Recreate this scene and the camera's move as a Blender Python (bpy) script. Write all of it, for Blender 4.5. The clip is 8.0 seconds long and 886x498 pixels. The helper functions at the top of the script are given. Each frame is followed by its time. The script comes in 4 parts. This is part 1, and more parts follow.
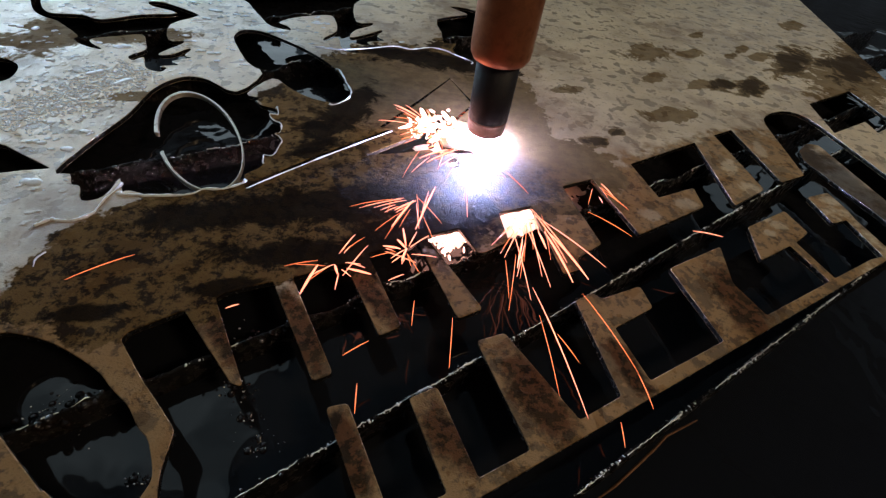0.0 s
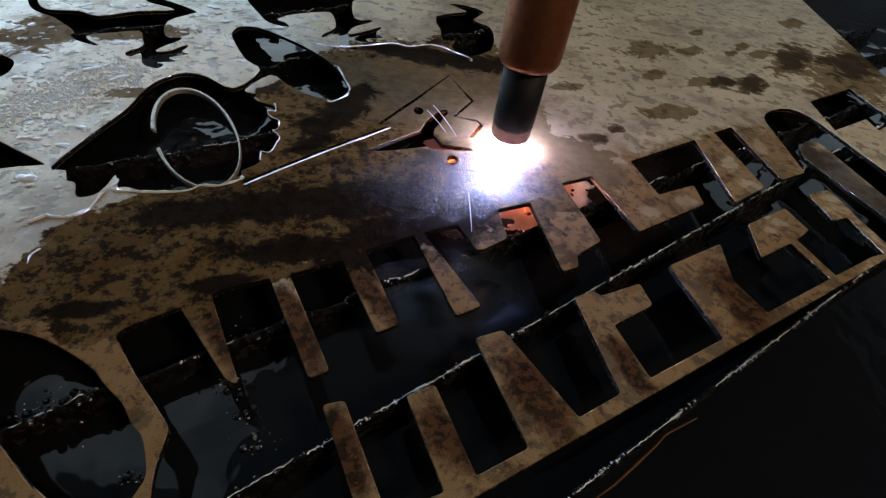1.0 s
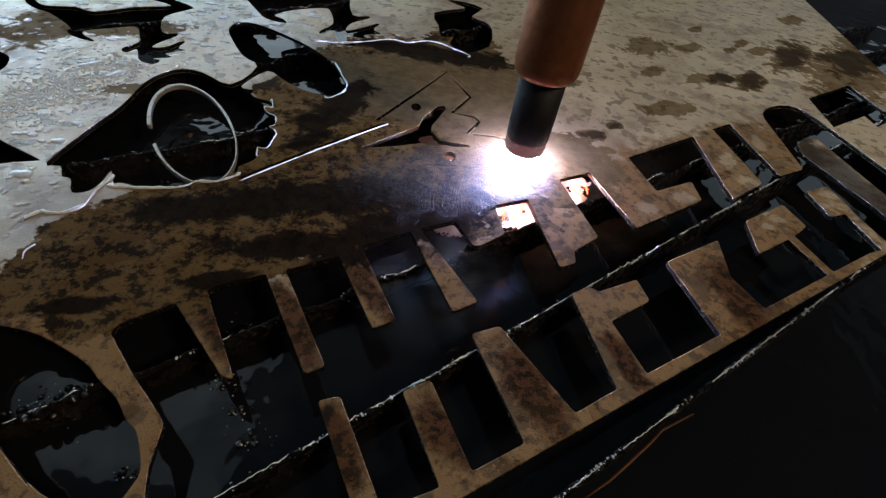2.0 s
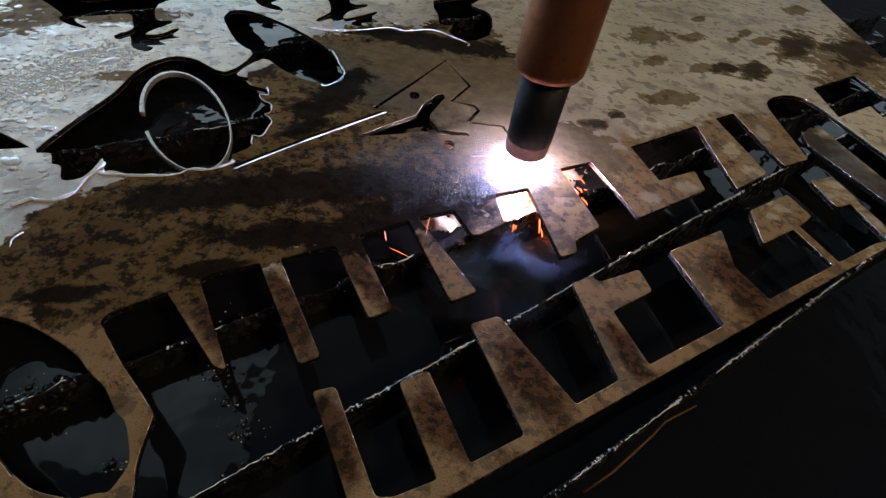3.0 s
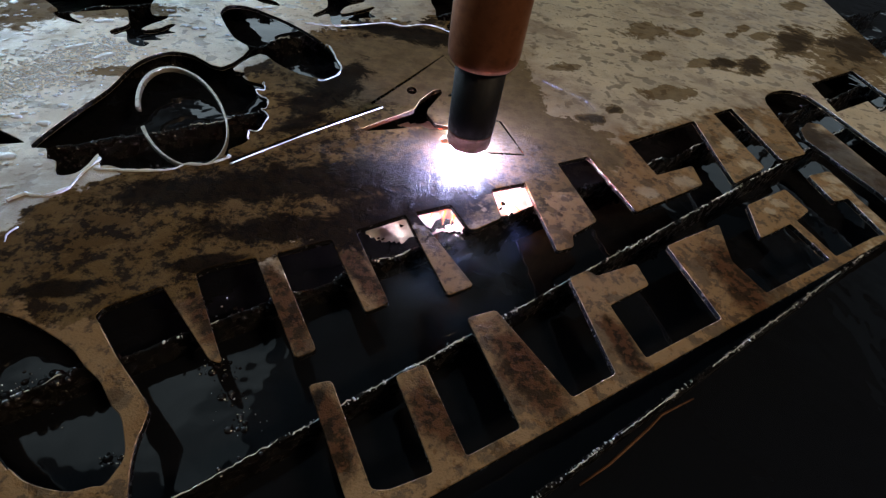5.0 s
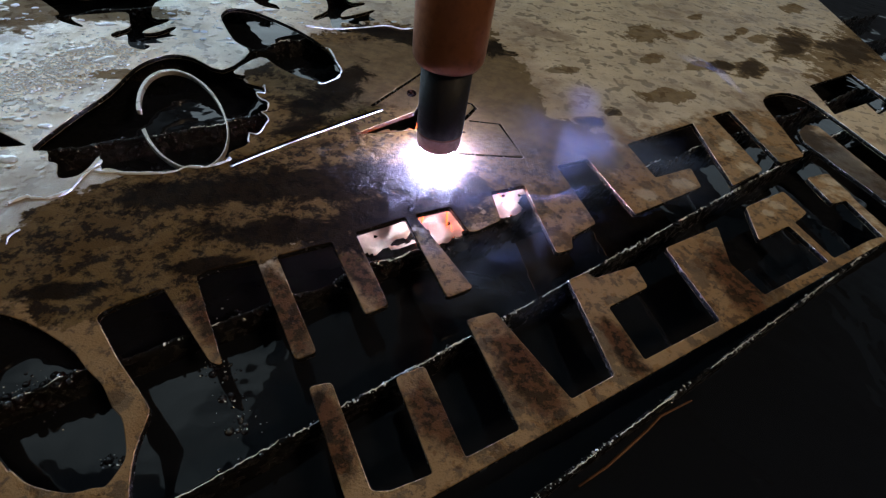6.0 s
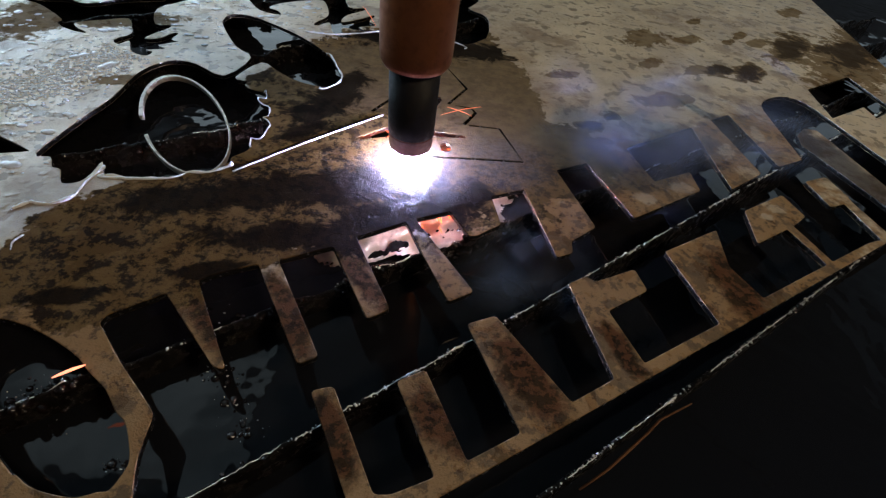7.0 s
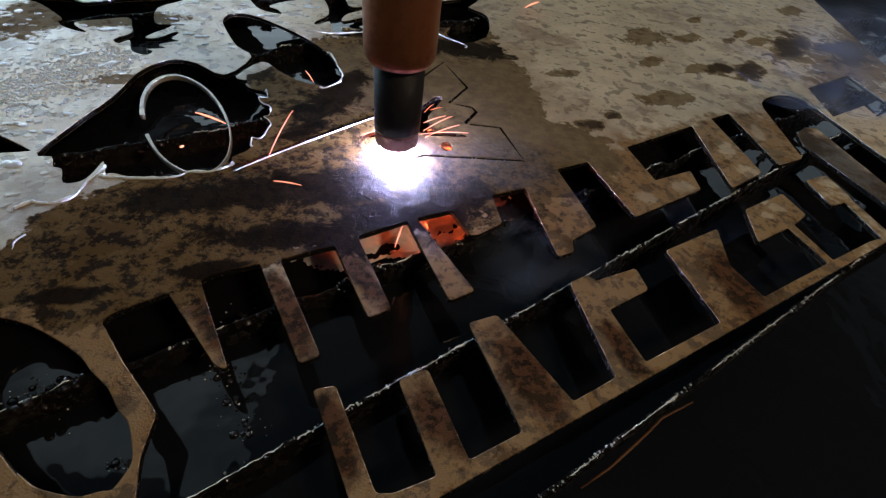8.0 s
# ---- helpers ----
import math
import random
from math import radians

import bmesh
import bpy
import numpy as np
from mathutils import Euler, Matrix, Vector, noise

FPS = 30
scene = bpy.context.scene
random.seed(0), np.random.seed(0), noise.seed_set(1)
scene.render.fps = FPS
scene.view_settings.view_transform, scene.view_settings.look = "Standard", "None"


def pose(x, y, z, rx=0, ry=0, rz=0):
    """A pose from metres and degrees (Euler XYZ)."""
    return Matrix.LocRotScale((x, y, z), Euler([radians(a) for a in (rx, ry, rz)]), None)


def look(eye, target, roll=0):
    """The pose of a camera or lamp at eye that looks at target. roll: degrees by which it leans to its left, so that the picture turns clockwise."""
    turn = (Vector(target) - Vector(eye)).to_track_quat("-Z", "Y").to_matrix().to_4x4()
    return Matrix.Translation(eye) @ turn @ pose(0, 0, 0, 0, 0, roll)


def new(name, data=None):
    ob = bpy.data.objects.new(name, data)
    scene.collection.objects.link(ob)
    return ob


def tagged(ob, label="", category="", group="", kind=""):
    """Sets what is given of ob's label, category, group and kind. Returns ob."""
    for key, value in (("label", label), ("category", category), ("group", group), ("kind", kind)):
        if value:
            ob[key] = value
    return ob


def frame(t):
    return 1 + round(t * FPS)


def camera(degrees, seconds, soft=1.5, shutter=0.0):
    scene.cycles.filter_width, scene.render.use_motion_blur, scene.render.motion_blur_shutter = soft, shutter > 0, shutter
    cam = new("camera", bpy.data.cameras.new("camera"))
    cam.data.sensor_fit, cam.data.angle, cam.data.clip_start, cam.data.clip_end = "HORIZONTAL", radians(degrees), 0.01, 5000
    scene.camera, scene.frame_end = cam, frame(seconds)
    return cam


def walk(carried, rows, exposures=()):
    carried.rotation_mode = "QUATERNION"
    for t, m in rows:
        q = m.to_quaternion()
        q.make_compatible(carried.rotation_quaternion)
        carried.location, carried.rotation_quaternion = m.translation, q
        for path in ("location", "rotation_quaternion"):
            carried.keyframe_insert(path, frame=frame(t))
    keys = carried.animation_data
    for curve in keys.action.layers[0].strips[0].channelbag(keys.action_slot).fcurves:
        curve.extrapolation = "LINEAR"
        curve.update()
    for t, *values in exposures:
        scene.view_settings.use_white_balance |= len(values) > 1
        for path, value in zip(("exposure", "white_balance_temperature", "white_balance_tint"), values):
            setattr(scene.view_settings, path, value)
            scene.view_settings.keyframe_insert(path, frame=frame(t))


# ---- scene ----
cam = camera(90.29, 8.0, soft=1.3)
walk(cam, [
    (0.0, pose(-0.0027, -0.0017, 0.1544, 44.45, -6.30, 6.73)),
    (0.5, pose(-0.0015, -0.0014, 0.1534, 44.34, -6.26, 6.71)),
    (1.0, pose(-0.0018, -0.0013, 0.1525, 44.36, -6.33, 6.72)),
    (1.5, pose(-0.0013, -0.0017, 0.1526, 44.35, -6.35, 6.67)),
    (3.0, pose(0.0008, -0.0004, 0.1465, 43.51, -6.41, 6.69)),
    (3.5, pose(-0.0000, 0.0000, 0.1450, 43.49, -6.37, 6.67)),
    (4.0, pose(0.0006, -0.0005, 0.1449, 43.40, -6.37, 6.65)),
    (4.5, pose(0.0018, -0.0009, 0.1451, 43.22, -6.42, 6.56)),
    (6.0, pose(0.0022, -0.0016, 0.1462, 43.46, -6.40, 6.50)),
    (6.5, pose(0.0016, -0.0019, 0.1469, 43.79, -6.34, 6.43)),
    (7.0, pose(0.0018, -0.0021, 0.1475, 43.86, -6.33, 6.43)),
    (7.5, pose(0.0018, -0.0021, 0.1479, 43.69, -6.30, 6.40)),
    (8.0, pose(0.0012, -0.0022, 0.1477, 43.71, -6.28, 6.37)),
], exposures=[(0.0, 0.06), (0.3, 0.0), (0.5, -0.18), (1.0, -0.06), (1.5, 0.0), (8.0, 0.0)])

# ---- light ----
world = bpy.data.worlds.new("world")
scene.world = world
world.use_nodes = True
world.node_tree.nodes["Background"].inputs[0].default_value = (0.5, 0.6, 0.75, 1)
world.node_tree.nodes["Background"].inputs[1].default_value = 0.02


def area_lamp(name, place, target, sx, sy, watts, colour):
    data = bpy.data.lights.new(name, "AREA")
    data.shape, data.size, data.size_y, data.energy, data.color = "RECTANGLE", sx, sy, watts, colour
    ob = new(name, data)
    ob.matrix_world = look(place, target)
    return ob


# one unseen warm fill, added at the side; unseen window panes and a roof panel give the daylight
area_lamp("warm_fill_light", (1.0, -0.35, 1.0), (0.3, 0.45, 0.0), 0.25, 0.25, 7.1, (1.0, 0.75, 0.48))


# ---- materials ----
class Mat:
    """A node material under construction."""

    def __init__(self, name):
        self.mat = bpy.data.materials.new(name)
        self.mat.use_nodes = True
        self.nodes, self.links = self.mat.node_tree.nodes, self.mat.node_tree.links
        self.bsdf = self.nodes["Principled BSDF"]
        self.coord = self.nodes.new("ShaderNodeTexCoord").outputs["Object"]

    def put(self, socket, value):
        if isinstance(value, bpy.types.NodeSocket):
            self.links.new(value, socket)
        elif isinstance(value, tuple) and len(value) == 3 and socket.type == "RGBA":
            socket.default_value = (*value, 1)
        else:
            socket.default_value = value

    def set(self, **values):
        for key, value in values.items():
            self.put(self.bsdf.inputs[key.replace("_", " ")], value)
        return self

    def noise(self, scale, detail=4.0, rough=0.55, warp=0.0, vector=None):
        n = self.nodes.new("ShaderNodeTexNoise")
        n.inputs["Scale"].default_value, n.inputs["Detail"].default_value = scale, detail
        n.inputs["Roughness"].default_value, n.inputs["Distortion"].default_value = rough, warp
        self.links.new(vector or self.coord, n.inputs["Vector"])
        return n.outputs["Fac"]

    def voronoi(self, scale, feature="F1"):
        n = self.nodes.new("ShaderNodeTexVoronoi")
        n.feature = feature
        n.inputs["Scale"].default_value = scale
        self.links.new(self.coord, n.inputs["Vector"])
        return n.outputs["Distance"]

    def math(self, op, a, b=0.0, c=0.0):
        n = self.nodes.new("ShaderNodeMath")
        n.operation = op
        for socket, value in zip(n.inputs, (a, b, c)):
            self.put(socket, value)
        return n.outputs[0]

    def ramp(self, fac, lo, hi, a=0.0, b=1.0):
        n = self.nodes.new("ShaderNodeMapRange")
        n.interpolation_type = "SMOOTHSTEP"
        for socket, value in zip(n.inputs, (fac, lo, hi, a, b)):
            self.put(socket, value)
        return n.outputs[0]

    def mix(self, fac, a, b):
        n = self.nodes.new("ShaderNodeMix")
        n.data_type = "RGBA"
        self.put(n.inputs["Factor"], fac)
        self.put(n.inputs["A"], a)
        self.put(n.inputs["B"], b)
        return n.outputs["Result"]

    def bump(self, height, strength=0.5, distance=0.001, base=None):
        n = self.nodes.new("ShaderNodeBump")
        n.inputs["Strength"].default_value, n.inputs["Distance"].default_value = strength, distance
        self.put(n.inputs["Height"], height)
        if base:
            self.links.new(base, n.inputs["Normal"])
        return n.outputs[0]

    def patch(self, x, y, rx, ry, turn, edge):
        """How far inside an oval on the sheet a point lies: 0 on its rim, rising inwards; edge warps it."""
        m = self.nodes.new("ShaderNodeMapping")
        m.vector_type = "TEXTURE"
        m.inputs["Location"].default_value = (x, y, 0)
        m.inputs["Rotation"].default_value = (0, 0, radians(turn))
        m.inputs["Scale"].default_value = (rx, ry, 1000)
        self.links.new(self.coord, m.inputs["Vector"])
        n = self.nodes.new("ShaderNodeVectorMath")
        n.operation = "LENGTH"
        self.links.new(m.outputs[0], n.inputs[0])
        return self.math("ADD", self.math("SUBTRACT", 1.0, n.outputs["Value"]), edge)

    def glow(self, colour, strength):
        self.set(Base_Color=(0, 0, 0), Emission_Color=colour, Emission_Strength=strength)
        return self


def plate_steel():
    m = Mat("wet rusty sheet steel")
    big, fine, grain = m.noise(14, 6, 0.6, 0.4), m.noise(90, 6, 0.65), m.noise(1400, 2)
    edge = m.math("MULTIPLY", m.math("SUBTRACT", m.noise(52, 6, 0.6, 0.3), 0.5), 0.7)
    edge = m.math("ADD", edge, m.math("MULTIPLY", m.math("SUBTRACT", m.noise(170, 5, 0.65), 0.5), 0.5))
    rim = m.math("MULTIPLY", m.math("SUBTRACT", m.noise(60, 8, 0.72, 0.6), 0.5), 2.6)

    def union(ovals, warp):
        out = None
        for o in ovals:
            one = m.patch(*o, warp)
            out = m.math("MAXIMUM", out, one) if out else one
        return out

    # the sheet of standing water round the torch, the damp letters, and single pools with the far right's shade
    wet = union([(-0.116, 0.126, 0.070, 0.046, 36), (-0.035, 0.205, 0.125, 0.068, 38), (-0.055, 0.315, 0.075, 0.085, 0), (-0.128, 0.112, 0.045, 0.040, 40),
                 (0.005, 0.30, 0.052, 0.145, 12), (0.055, 0.235, 0.05, 0.045, 30), (-0.10, 0.262, 0.045, 0.06, 0)], edge)
    film, fringe = m.ramp(wet, 0.0, 0.06), m.ramp(wet, -0.5, -0.02)
    # near-black ovals within the film
    dark_bands = m.ramp(union([(-0.062, 0.172, 0.075, 0.017, 18), (-0.085, 0.262, 0.016, 0.05, -10), (-0.02, 0.375, 0.09, 0.018, 5), (-0.02, 0.158, 0.06, 0.020, 34),
                         (-0.118, 0.150, 0.040, 0.012, 20), (-0.062, 0.135, 0.045, 0.010, 14), (-0.135, 0.086, 0.016, 0.004, 18), (-0.094, 0.108, 0.016, 0.005, 26)], rim), -0.15, 0.25)
    bare = m.ramp(union([(-0.012, 0.205, 0.048, 0.028, 14), (0.030, 0.222, 0.034, 0.036, 30)], edge), 0.0, 0.5)
    damp = m.ramp(union([(0.04, 0.10, 0.30, 0.095, 37), (-0.145, 0.055, 0.10, 0.045, 15)], edge), -0.05, 0.25, 0, 0.85)
    spill = m.math("SUBTRACT", m.math("MULTIPLY", rim, 1.1), 0.05)
    pools_shade = m.ramp(union([(0.167, 0.474, 0.035, 0.018, -139), (0.217, 0.490, 0.022, 0.010, -140), (0.262, 0.503, 0.014, 0.006, -130),
                          (0.333, 0.516, 0.069, 0.024, 56), (0.158, 0.410, 0.017, 0.009, -137), (0.202, 0.412, 0.018, 0.009, -138),
                          (0.226, 0.420, 0.025, 0.012, -140), (0.254, 0.427, 0.034, 0.015, -129), (0.156, 0.340, 0.033, 0.012, -155),
                          (0.088, 0.279, 0.014, 0.009, -138), (0.107, 0.298, 0.009, 0.006, -139), (0.392, 0.535, 0.058, 0.019, -148),
                          (0.459, 0.587, 0.061, 0.016, 53), (0.092, 0.260, 0.011, 0.006, -148), (0.077, 0.357, 0.016, 0.008, -151),
                          (0.295, 0.512, 0.021, 0.009, -133), (0.396, 0.656, 0.034, 0.013, -136), (0.242, 0.556, 0.016, 0.007, -136),
                          (0.284, 0.531, 0.016, 0.007, -129),
                          # the first two ovals here put the far right's shade into the colour
                          (0.385, 0.500, 0.11, 0.045, 52), (0.43, 0.56, 0.12, 0.03, 58), (-0.32, 0.31, 0.03, 0.045, 20), (-0.21, 0.245, 0.025, 0.008, 20), (-0.27, 0.33, 0.05, 0.02, 20)], spill), 0.0, 0.12)
    dry = m.mix(m.ramp(big, 0.35, 0.7), (0.66, 0.535, 0.345), (0.46, 0.36, 0.23))
    dry = m.mix(m.ramp(m.noise(200, 5, 0.6), 0.58, 0.66, 0, 0.6), dry, (0.14, 0.085, 0.038))
    flecks = m.ramp(m.noise(88, 3, 0.5, 0.25), 0.575, 0.595)
    dry = m.mix(m.math("MULTIPLY", flecks, 0.72), dry, (0.15, 0.10, 0.046))
    dry = m.mix(m.ramp(m.noise(13, 6, 0.65), 0.52, 0.62, 0, 0.65), dry, (0.23, 0.135, 0.065))
    dry = m.mix(m.math("MULTIPLY", fringe, 0.55), dry, m.mix(m.ramp(fine, 0.4, 0.6), (0.34, 0.20, 0.085), (0.20, 0.11, 0.042)))
    dry = m.mix(m.math("MULTIPLY", pools_shade, 0.75), dry, m.mix(m.ramp(fine, 0.4, 0.6), (0.15, 0.095, 0.038), (0.085, 0.050, 0.020)))
    # darkest stains; the last oval paints shade at the far right
    dark_pools_shade = m.ramp(union([(0.333, 0.516, 0.069, 0.024, 56), (0.226, 0.420, 0.025, 0.012, -140), (0.254, 0.427, 0.034, 0.015, -129),
                         (0.088, 0.279, 0.014, 0.009, -138), (0.107, 0.298, 0.009, 0.006, -139), (0.392, 0.535, 0.058, 0.019, -148),
                         (0.459, 0.587, 0.061, 0.016, 53), (0.405, 0.525, 0.09, 0.03, 55)], spill), 0.1, 0.5)
    dry = m.mix(m.math("MULTIPLY", dark_pools_shade, 0.85), dry, (0.022, 0.014, 0.008))
    brown = m.mix(m.ramp(m.noise(140, 7, 0.72), 0.51, 0.58, 0, 0.9), (0.24, 0.130, 0.048), (0.035, 0.014, 0.005))
    brown = m.mix(m.ramp(m.noise(45, 7, 0.7), 0.52, 0.57, 0, 0.75), brown, (0.04, 0.021, 0.009))
    island = m.ramp(union([(0.136, 0.222, 0.010, 0.007, 30), (0.112, 0.206, 0.007, 0.006, 0), (0.182, 0.274, 0.006, 0.012, -20),
                           (0.187, 0.251, 0.009, 0.009, 0), (0.183, 0.221, 0.007, 0.005, 20), (0.191, 0.216, 0.007, 0.005, 20),
                           (0.182, 0.207, 0.006, 0.004, 20), (0.241, 0.252, 0.010, 0.007, 20), (0.097, 0.232, 0.006, 0.012, -10),
                           (0.215, 0.305, 0.006, 0.014, -20)], rim), 0.0, 0.5)
    damp = m.math("MULTIPLY", m.math("MAXIMUM", damp, m.ramp(m.patch(0.16, 0.25, 0.15, 0.05, 38, edge), -0.05, 0.25, 0, 0.8)),
                  m.math("SUBTRACT", 1.0, m.math("MULTIPLY", island, 0.5)))
    # dark wet centres of the letter bars
    stain = m.ramp(union([(0.040, 0.083, 0.0275, 0.0091, -58), (0.079, 0.103, 0.0163, 0.0056, -62), (0.143, 0.150, 0.0263, 0.0112, -80),
                          (0.008, 0.061, 0.0150, 0.0077, -50), (-0.024, 0.050, 0.0175, 0.0063, -52), (-0.053, 0.092, 0.0250, 0.0056, -53), (-0.030, 0.117, 0.0263, 0.0056, -43), (-0.082, 0.088, 0.0275, 0.0084, -40)],
                         m.math("MULTIPLY", rim, 0.8)), -0.3, 0.45, 0, 0.9)
    dry = m.mix(damp, dry, brown)
    dry = m.mix(stain, dry, m.mix(m.ramp(m.noise(170, 7, 0.7), 0.47, 0.53), (0.085, 0.034, 0.015), (0.011, 0.006, 0.004)))
    # letter tongue darkened: its weaker lamplight put into the colour
    dry = m.mix(m.ramp(m.patch(0.264, 0.272, 0.075, 0.022, -80, edge), 0.0, 0.4, 0, 0.85), dry, m.mix(fine, (0.050, 0.040, 0.032), (0.030, 0.026, 0.022)))
    rust = m.mix(m.ramp(fine, 0.35, 0.65), (0.115, 0.066, 0.022), (0.20, 0.125, 0.044))
    quiet = m.ramp(union([(0.045, 0.29, 0.085, 0.17, 8), (-0.05, 0.31, 0.085, 0.075, 10)], edge), 0.0, 0.5, 1.0, 0.15)
    # sky and arc light on the film put into a paler mix
    rust = m.mix(m.ramp(quiet, 0.15, 1.0, 0.4, 0.0), rust, m.mix(fine, (0.135, 0.105, 0.062), (0.23, 0.18, 0.11)))
    rust = m.mix(m.math("MULTIPLY", m.ramp(m.noise(30, 8, 0.72, 0.2), 0.51, 0.56, 0, 0.85), quiet), rust, (0.016, 0.008, 0.003))
    rust = m.mix(m.math("MULTIPLY", m.ramp(m.noise(150, 7, 0.7), 0.53, 0.58, 0, 0.85), quiet), rust, (0.018, 0.009, 0.004))
    # lower film darkened in the colour, in place of weaker window light
    dim_wash = m.ramp(union([(-0.085, 0.145, 0.14, 0.055, 36), (0.01, 0.175, 0.10, 0.045, 36)], edge), -0.1, 0.4, 0, 0.7)
    rust = m.mix(dim_wash, rust, m.mix(m.ramp(m.noise(150, 8, 0.75), 0.49, 0.53), (0.12, 0.065, 0.020), (0.014, 0.007, 0.003)))
    rust = m.mix(m.math("MULTIPLY", dark_bands, 0.93), rust, (0.007, 0.004, 0.0025))
    rust = m.mix(m.math("MULTIPLY", bare, 0.38), rust, m.mix(m.ramp(m.noise(420, 4, 0.7), 0.42, 0.6), (0.105, 0.094, 0.094), (0.022, 0.019, 0.019)))
    colour = m.mix(film, dry, rust)
    colour = m.mix(m.ramp(grain, 0.55, 0.75, 0, 0.35), colour, (0.03, 0.022, 0.016))
    shine = m.math("MAXIMUM", film, pools_shade)
    rough = m.math("ADD", m.ramp(m.math("MAXIMUM", m.math("MAXIMUM", film, damp), m.math("MULTIPLY", pools_shade, 0.7)), 0.0, 0.9, 0.40, 0.85), m.ramp(m.noise(60, 5, 0.6), 0.35, 0.65, -0.10, 0.10))
    relief = m.bump(m.math("ADD", fine, m.math("MULTIPLY", flecks, -0.6)), 0.3, 0.0008)
    beads = m.math("MULTIPLY", m.ramp(m.voronoi(210), 0.12, 0.5, 1.0, 0.0), m.ramp(union([(-0.265, 0.27, 0.13, 0.15, 20), (-0.20, 0.40, 0.12, 0.10, 0), (-0.24, 0.14, 0.08, 0.06, 30)], rim), -0.1, 0.5))
    relief = m.bump(m.math("MULTIPLY", beads, m.ramp(m.noise(70, 3), 0.45, 0.6)), 0.7, 0.0009, relief)
    spatter = m.ramp(m.patch(-0.006, 0.208, 0.075, 0.040, 22, rim), 0.0, 0.6)
    rough = m.math("SUBTRACT", rough, m.math("MULTIPLY", spatter, 0.32))
    relief = m.bump(m.math("MULTIPLY", grain, m.ramp(spatter, 0, 1, 0.2, 1.0)), 1.0, 0.0010, relief)
    m.set(Base_Color=colour, Roughness=rough, Metallic=0.0, Specular_IOR_Level=m.math("MINIMUM", m.math("MULTIPLY", m.ramp(damp, 0, 1, 0.58, 0.07), m.ramp(stain, 0, 1, 1.0, 0.4)), m.math("MULTIPLY", m.math("ADD", m.ramp(shine, 0, 1, 0.58, 0.05), m.math("MULTIPLY", spatter, 0.07)), m.ramp(dark_bands, 0, 1, 1.0, 0.4))), Normal=relief)
    return m.mat


def cut_edge():
    m = Mat("burnt cut edge")
    fine = m.noise(500, 4)
    m.set(Base_Color=m.mix(fine, (0.05, 0.046, 0.044), (0.17, 0.16, 0.155)), Roughness=m.ramp(fine, 0.3, 0.7, 0.10, 0.3),
          Metallic=0.9, Normal=m.bump(fine, 0.6, 0.0005))
    return m.mat


def slat_steel():
    m = Mat("burnt wet slat steel")
    fine = m.noise(220, 5, 0.6)
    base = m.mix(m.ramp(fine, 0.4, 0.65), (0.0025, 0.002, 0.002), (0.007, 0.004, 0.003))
    bump = m.bump(m.noise(1500, 4, 0.7), 0.8, 0.0012)
    m.set(Base_Color=base, Roughness=m.ramp(fine, 0.3, 0.7, 0.12, 0.35), Specular_IOR_Level=0.25, Normal=bump)
    return m.mat


def slag_crust():
    m = Mat("wet black slag")
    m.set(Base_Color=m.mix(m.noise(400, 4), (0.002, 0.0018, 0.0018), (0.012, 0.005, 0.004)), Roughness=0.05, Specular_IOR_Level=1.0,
          Normal=m.bump(m.noise(900, 4, 0.6), 0.5, 0.0008))
    return m.mat


def smoke():
    """Thin smoke: densest in the middle of its puff, torn towards the rim."""
    m = Mat("thin smoke")
    n = m.nodes.new("ShaderNodeVectorMath")
    n.operation = "LENGTH"
    flat = m.nodes.new("ShaderNodeVectorMath")
    flat.operation = "MULTIPLY"
    flat.inputs[1].default_value = (1, 1, 0)
    m.links.new(m.coord, flat.inputs[0])
    m.links.new(flat.outputs[0], n.inputs[0])
    soft = m.ramp(n.outputs["Value"], 0.15, 1.0, 1.0, 0.0)
    torn = m.ramp(m.noise(1.8, 4, 0.5, 0.5), 0.28, 0.75)
    m.set(Base_Color=(0.40, 0.50, 0.76), Roughness=1.0, Specular_IOR_Level=0.0, Alpha=m.math("MULTIPLY", m.math("MULTIPLY", soft, torn), 0.19))
    return m.mat


def water_dark():
    m = Mat("murky quench water")
    m.set(Base_Color=(0.0075, 0.008, 0.010), Roughness=0.03, IOR=1.33, Normal=m.bump(m.noise(18, 3, 0.5, 0.4), 0.36, 0.0045))
    return m.mat


def plain(name, colour, rough, metal=0.0, scale=200, depth=0.3, dirt=(0.03, 0.025, 0.02), amount=0.5, shine=0.5):
    m = Mat(name)
    fine = m.noise(scale, 5, 0.6)
    m.set(Base_Color=m.mix(m.ramp(fine, 0.45, 0.75, 0, amount), colour, dirt), Metallic=metal,
          Roughness=m.ramp(fine, 0.3, 0.7, rough * 0.8, rough * 1.3), Specular_IOR_Level=shine, Normal=m.bump(fine, depth, 0.0006))
    return m.mat


def droplet_water():
    m = Mat("pale opaque water")
    # opaque pale blue-grey base paints the drops' bright sheen
    m.set(Base_Color=(0.72, 0.76, 0.77), Roughness=0.05, IOR=1.33, Specular_IOR_Level=1.0)
    return m.mat


PLATE, EDGE, WATER, PALE_WATER = plate_steel(), cut_edge(), water_dark(), droplet_water()
SLAT, CRUST, SMOKE = slat_steel(), slag_crust(), smoke()
BARE = plain("bare cut steel", (0.46, 0.42, 0.35), 0.3, 0.3, 250, 0.3, (0.16, 0.10, 0.06), 0.7)
COPPER = plain("tarnished copper sleeve", (0.32, 0.12, 0.055), 0.42, 0.75, 120, 0.15, (0.12, 0.05, 0.03), 0.6)
BLACK = plain("black nozzle cap", (0.011, 0.011, 0.014), 0.55, 0.0, 300, 0.25, (0.03, 0.024, 0.024), 0.4, 0.2)
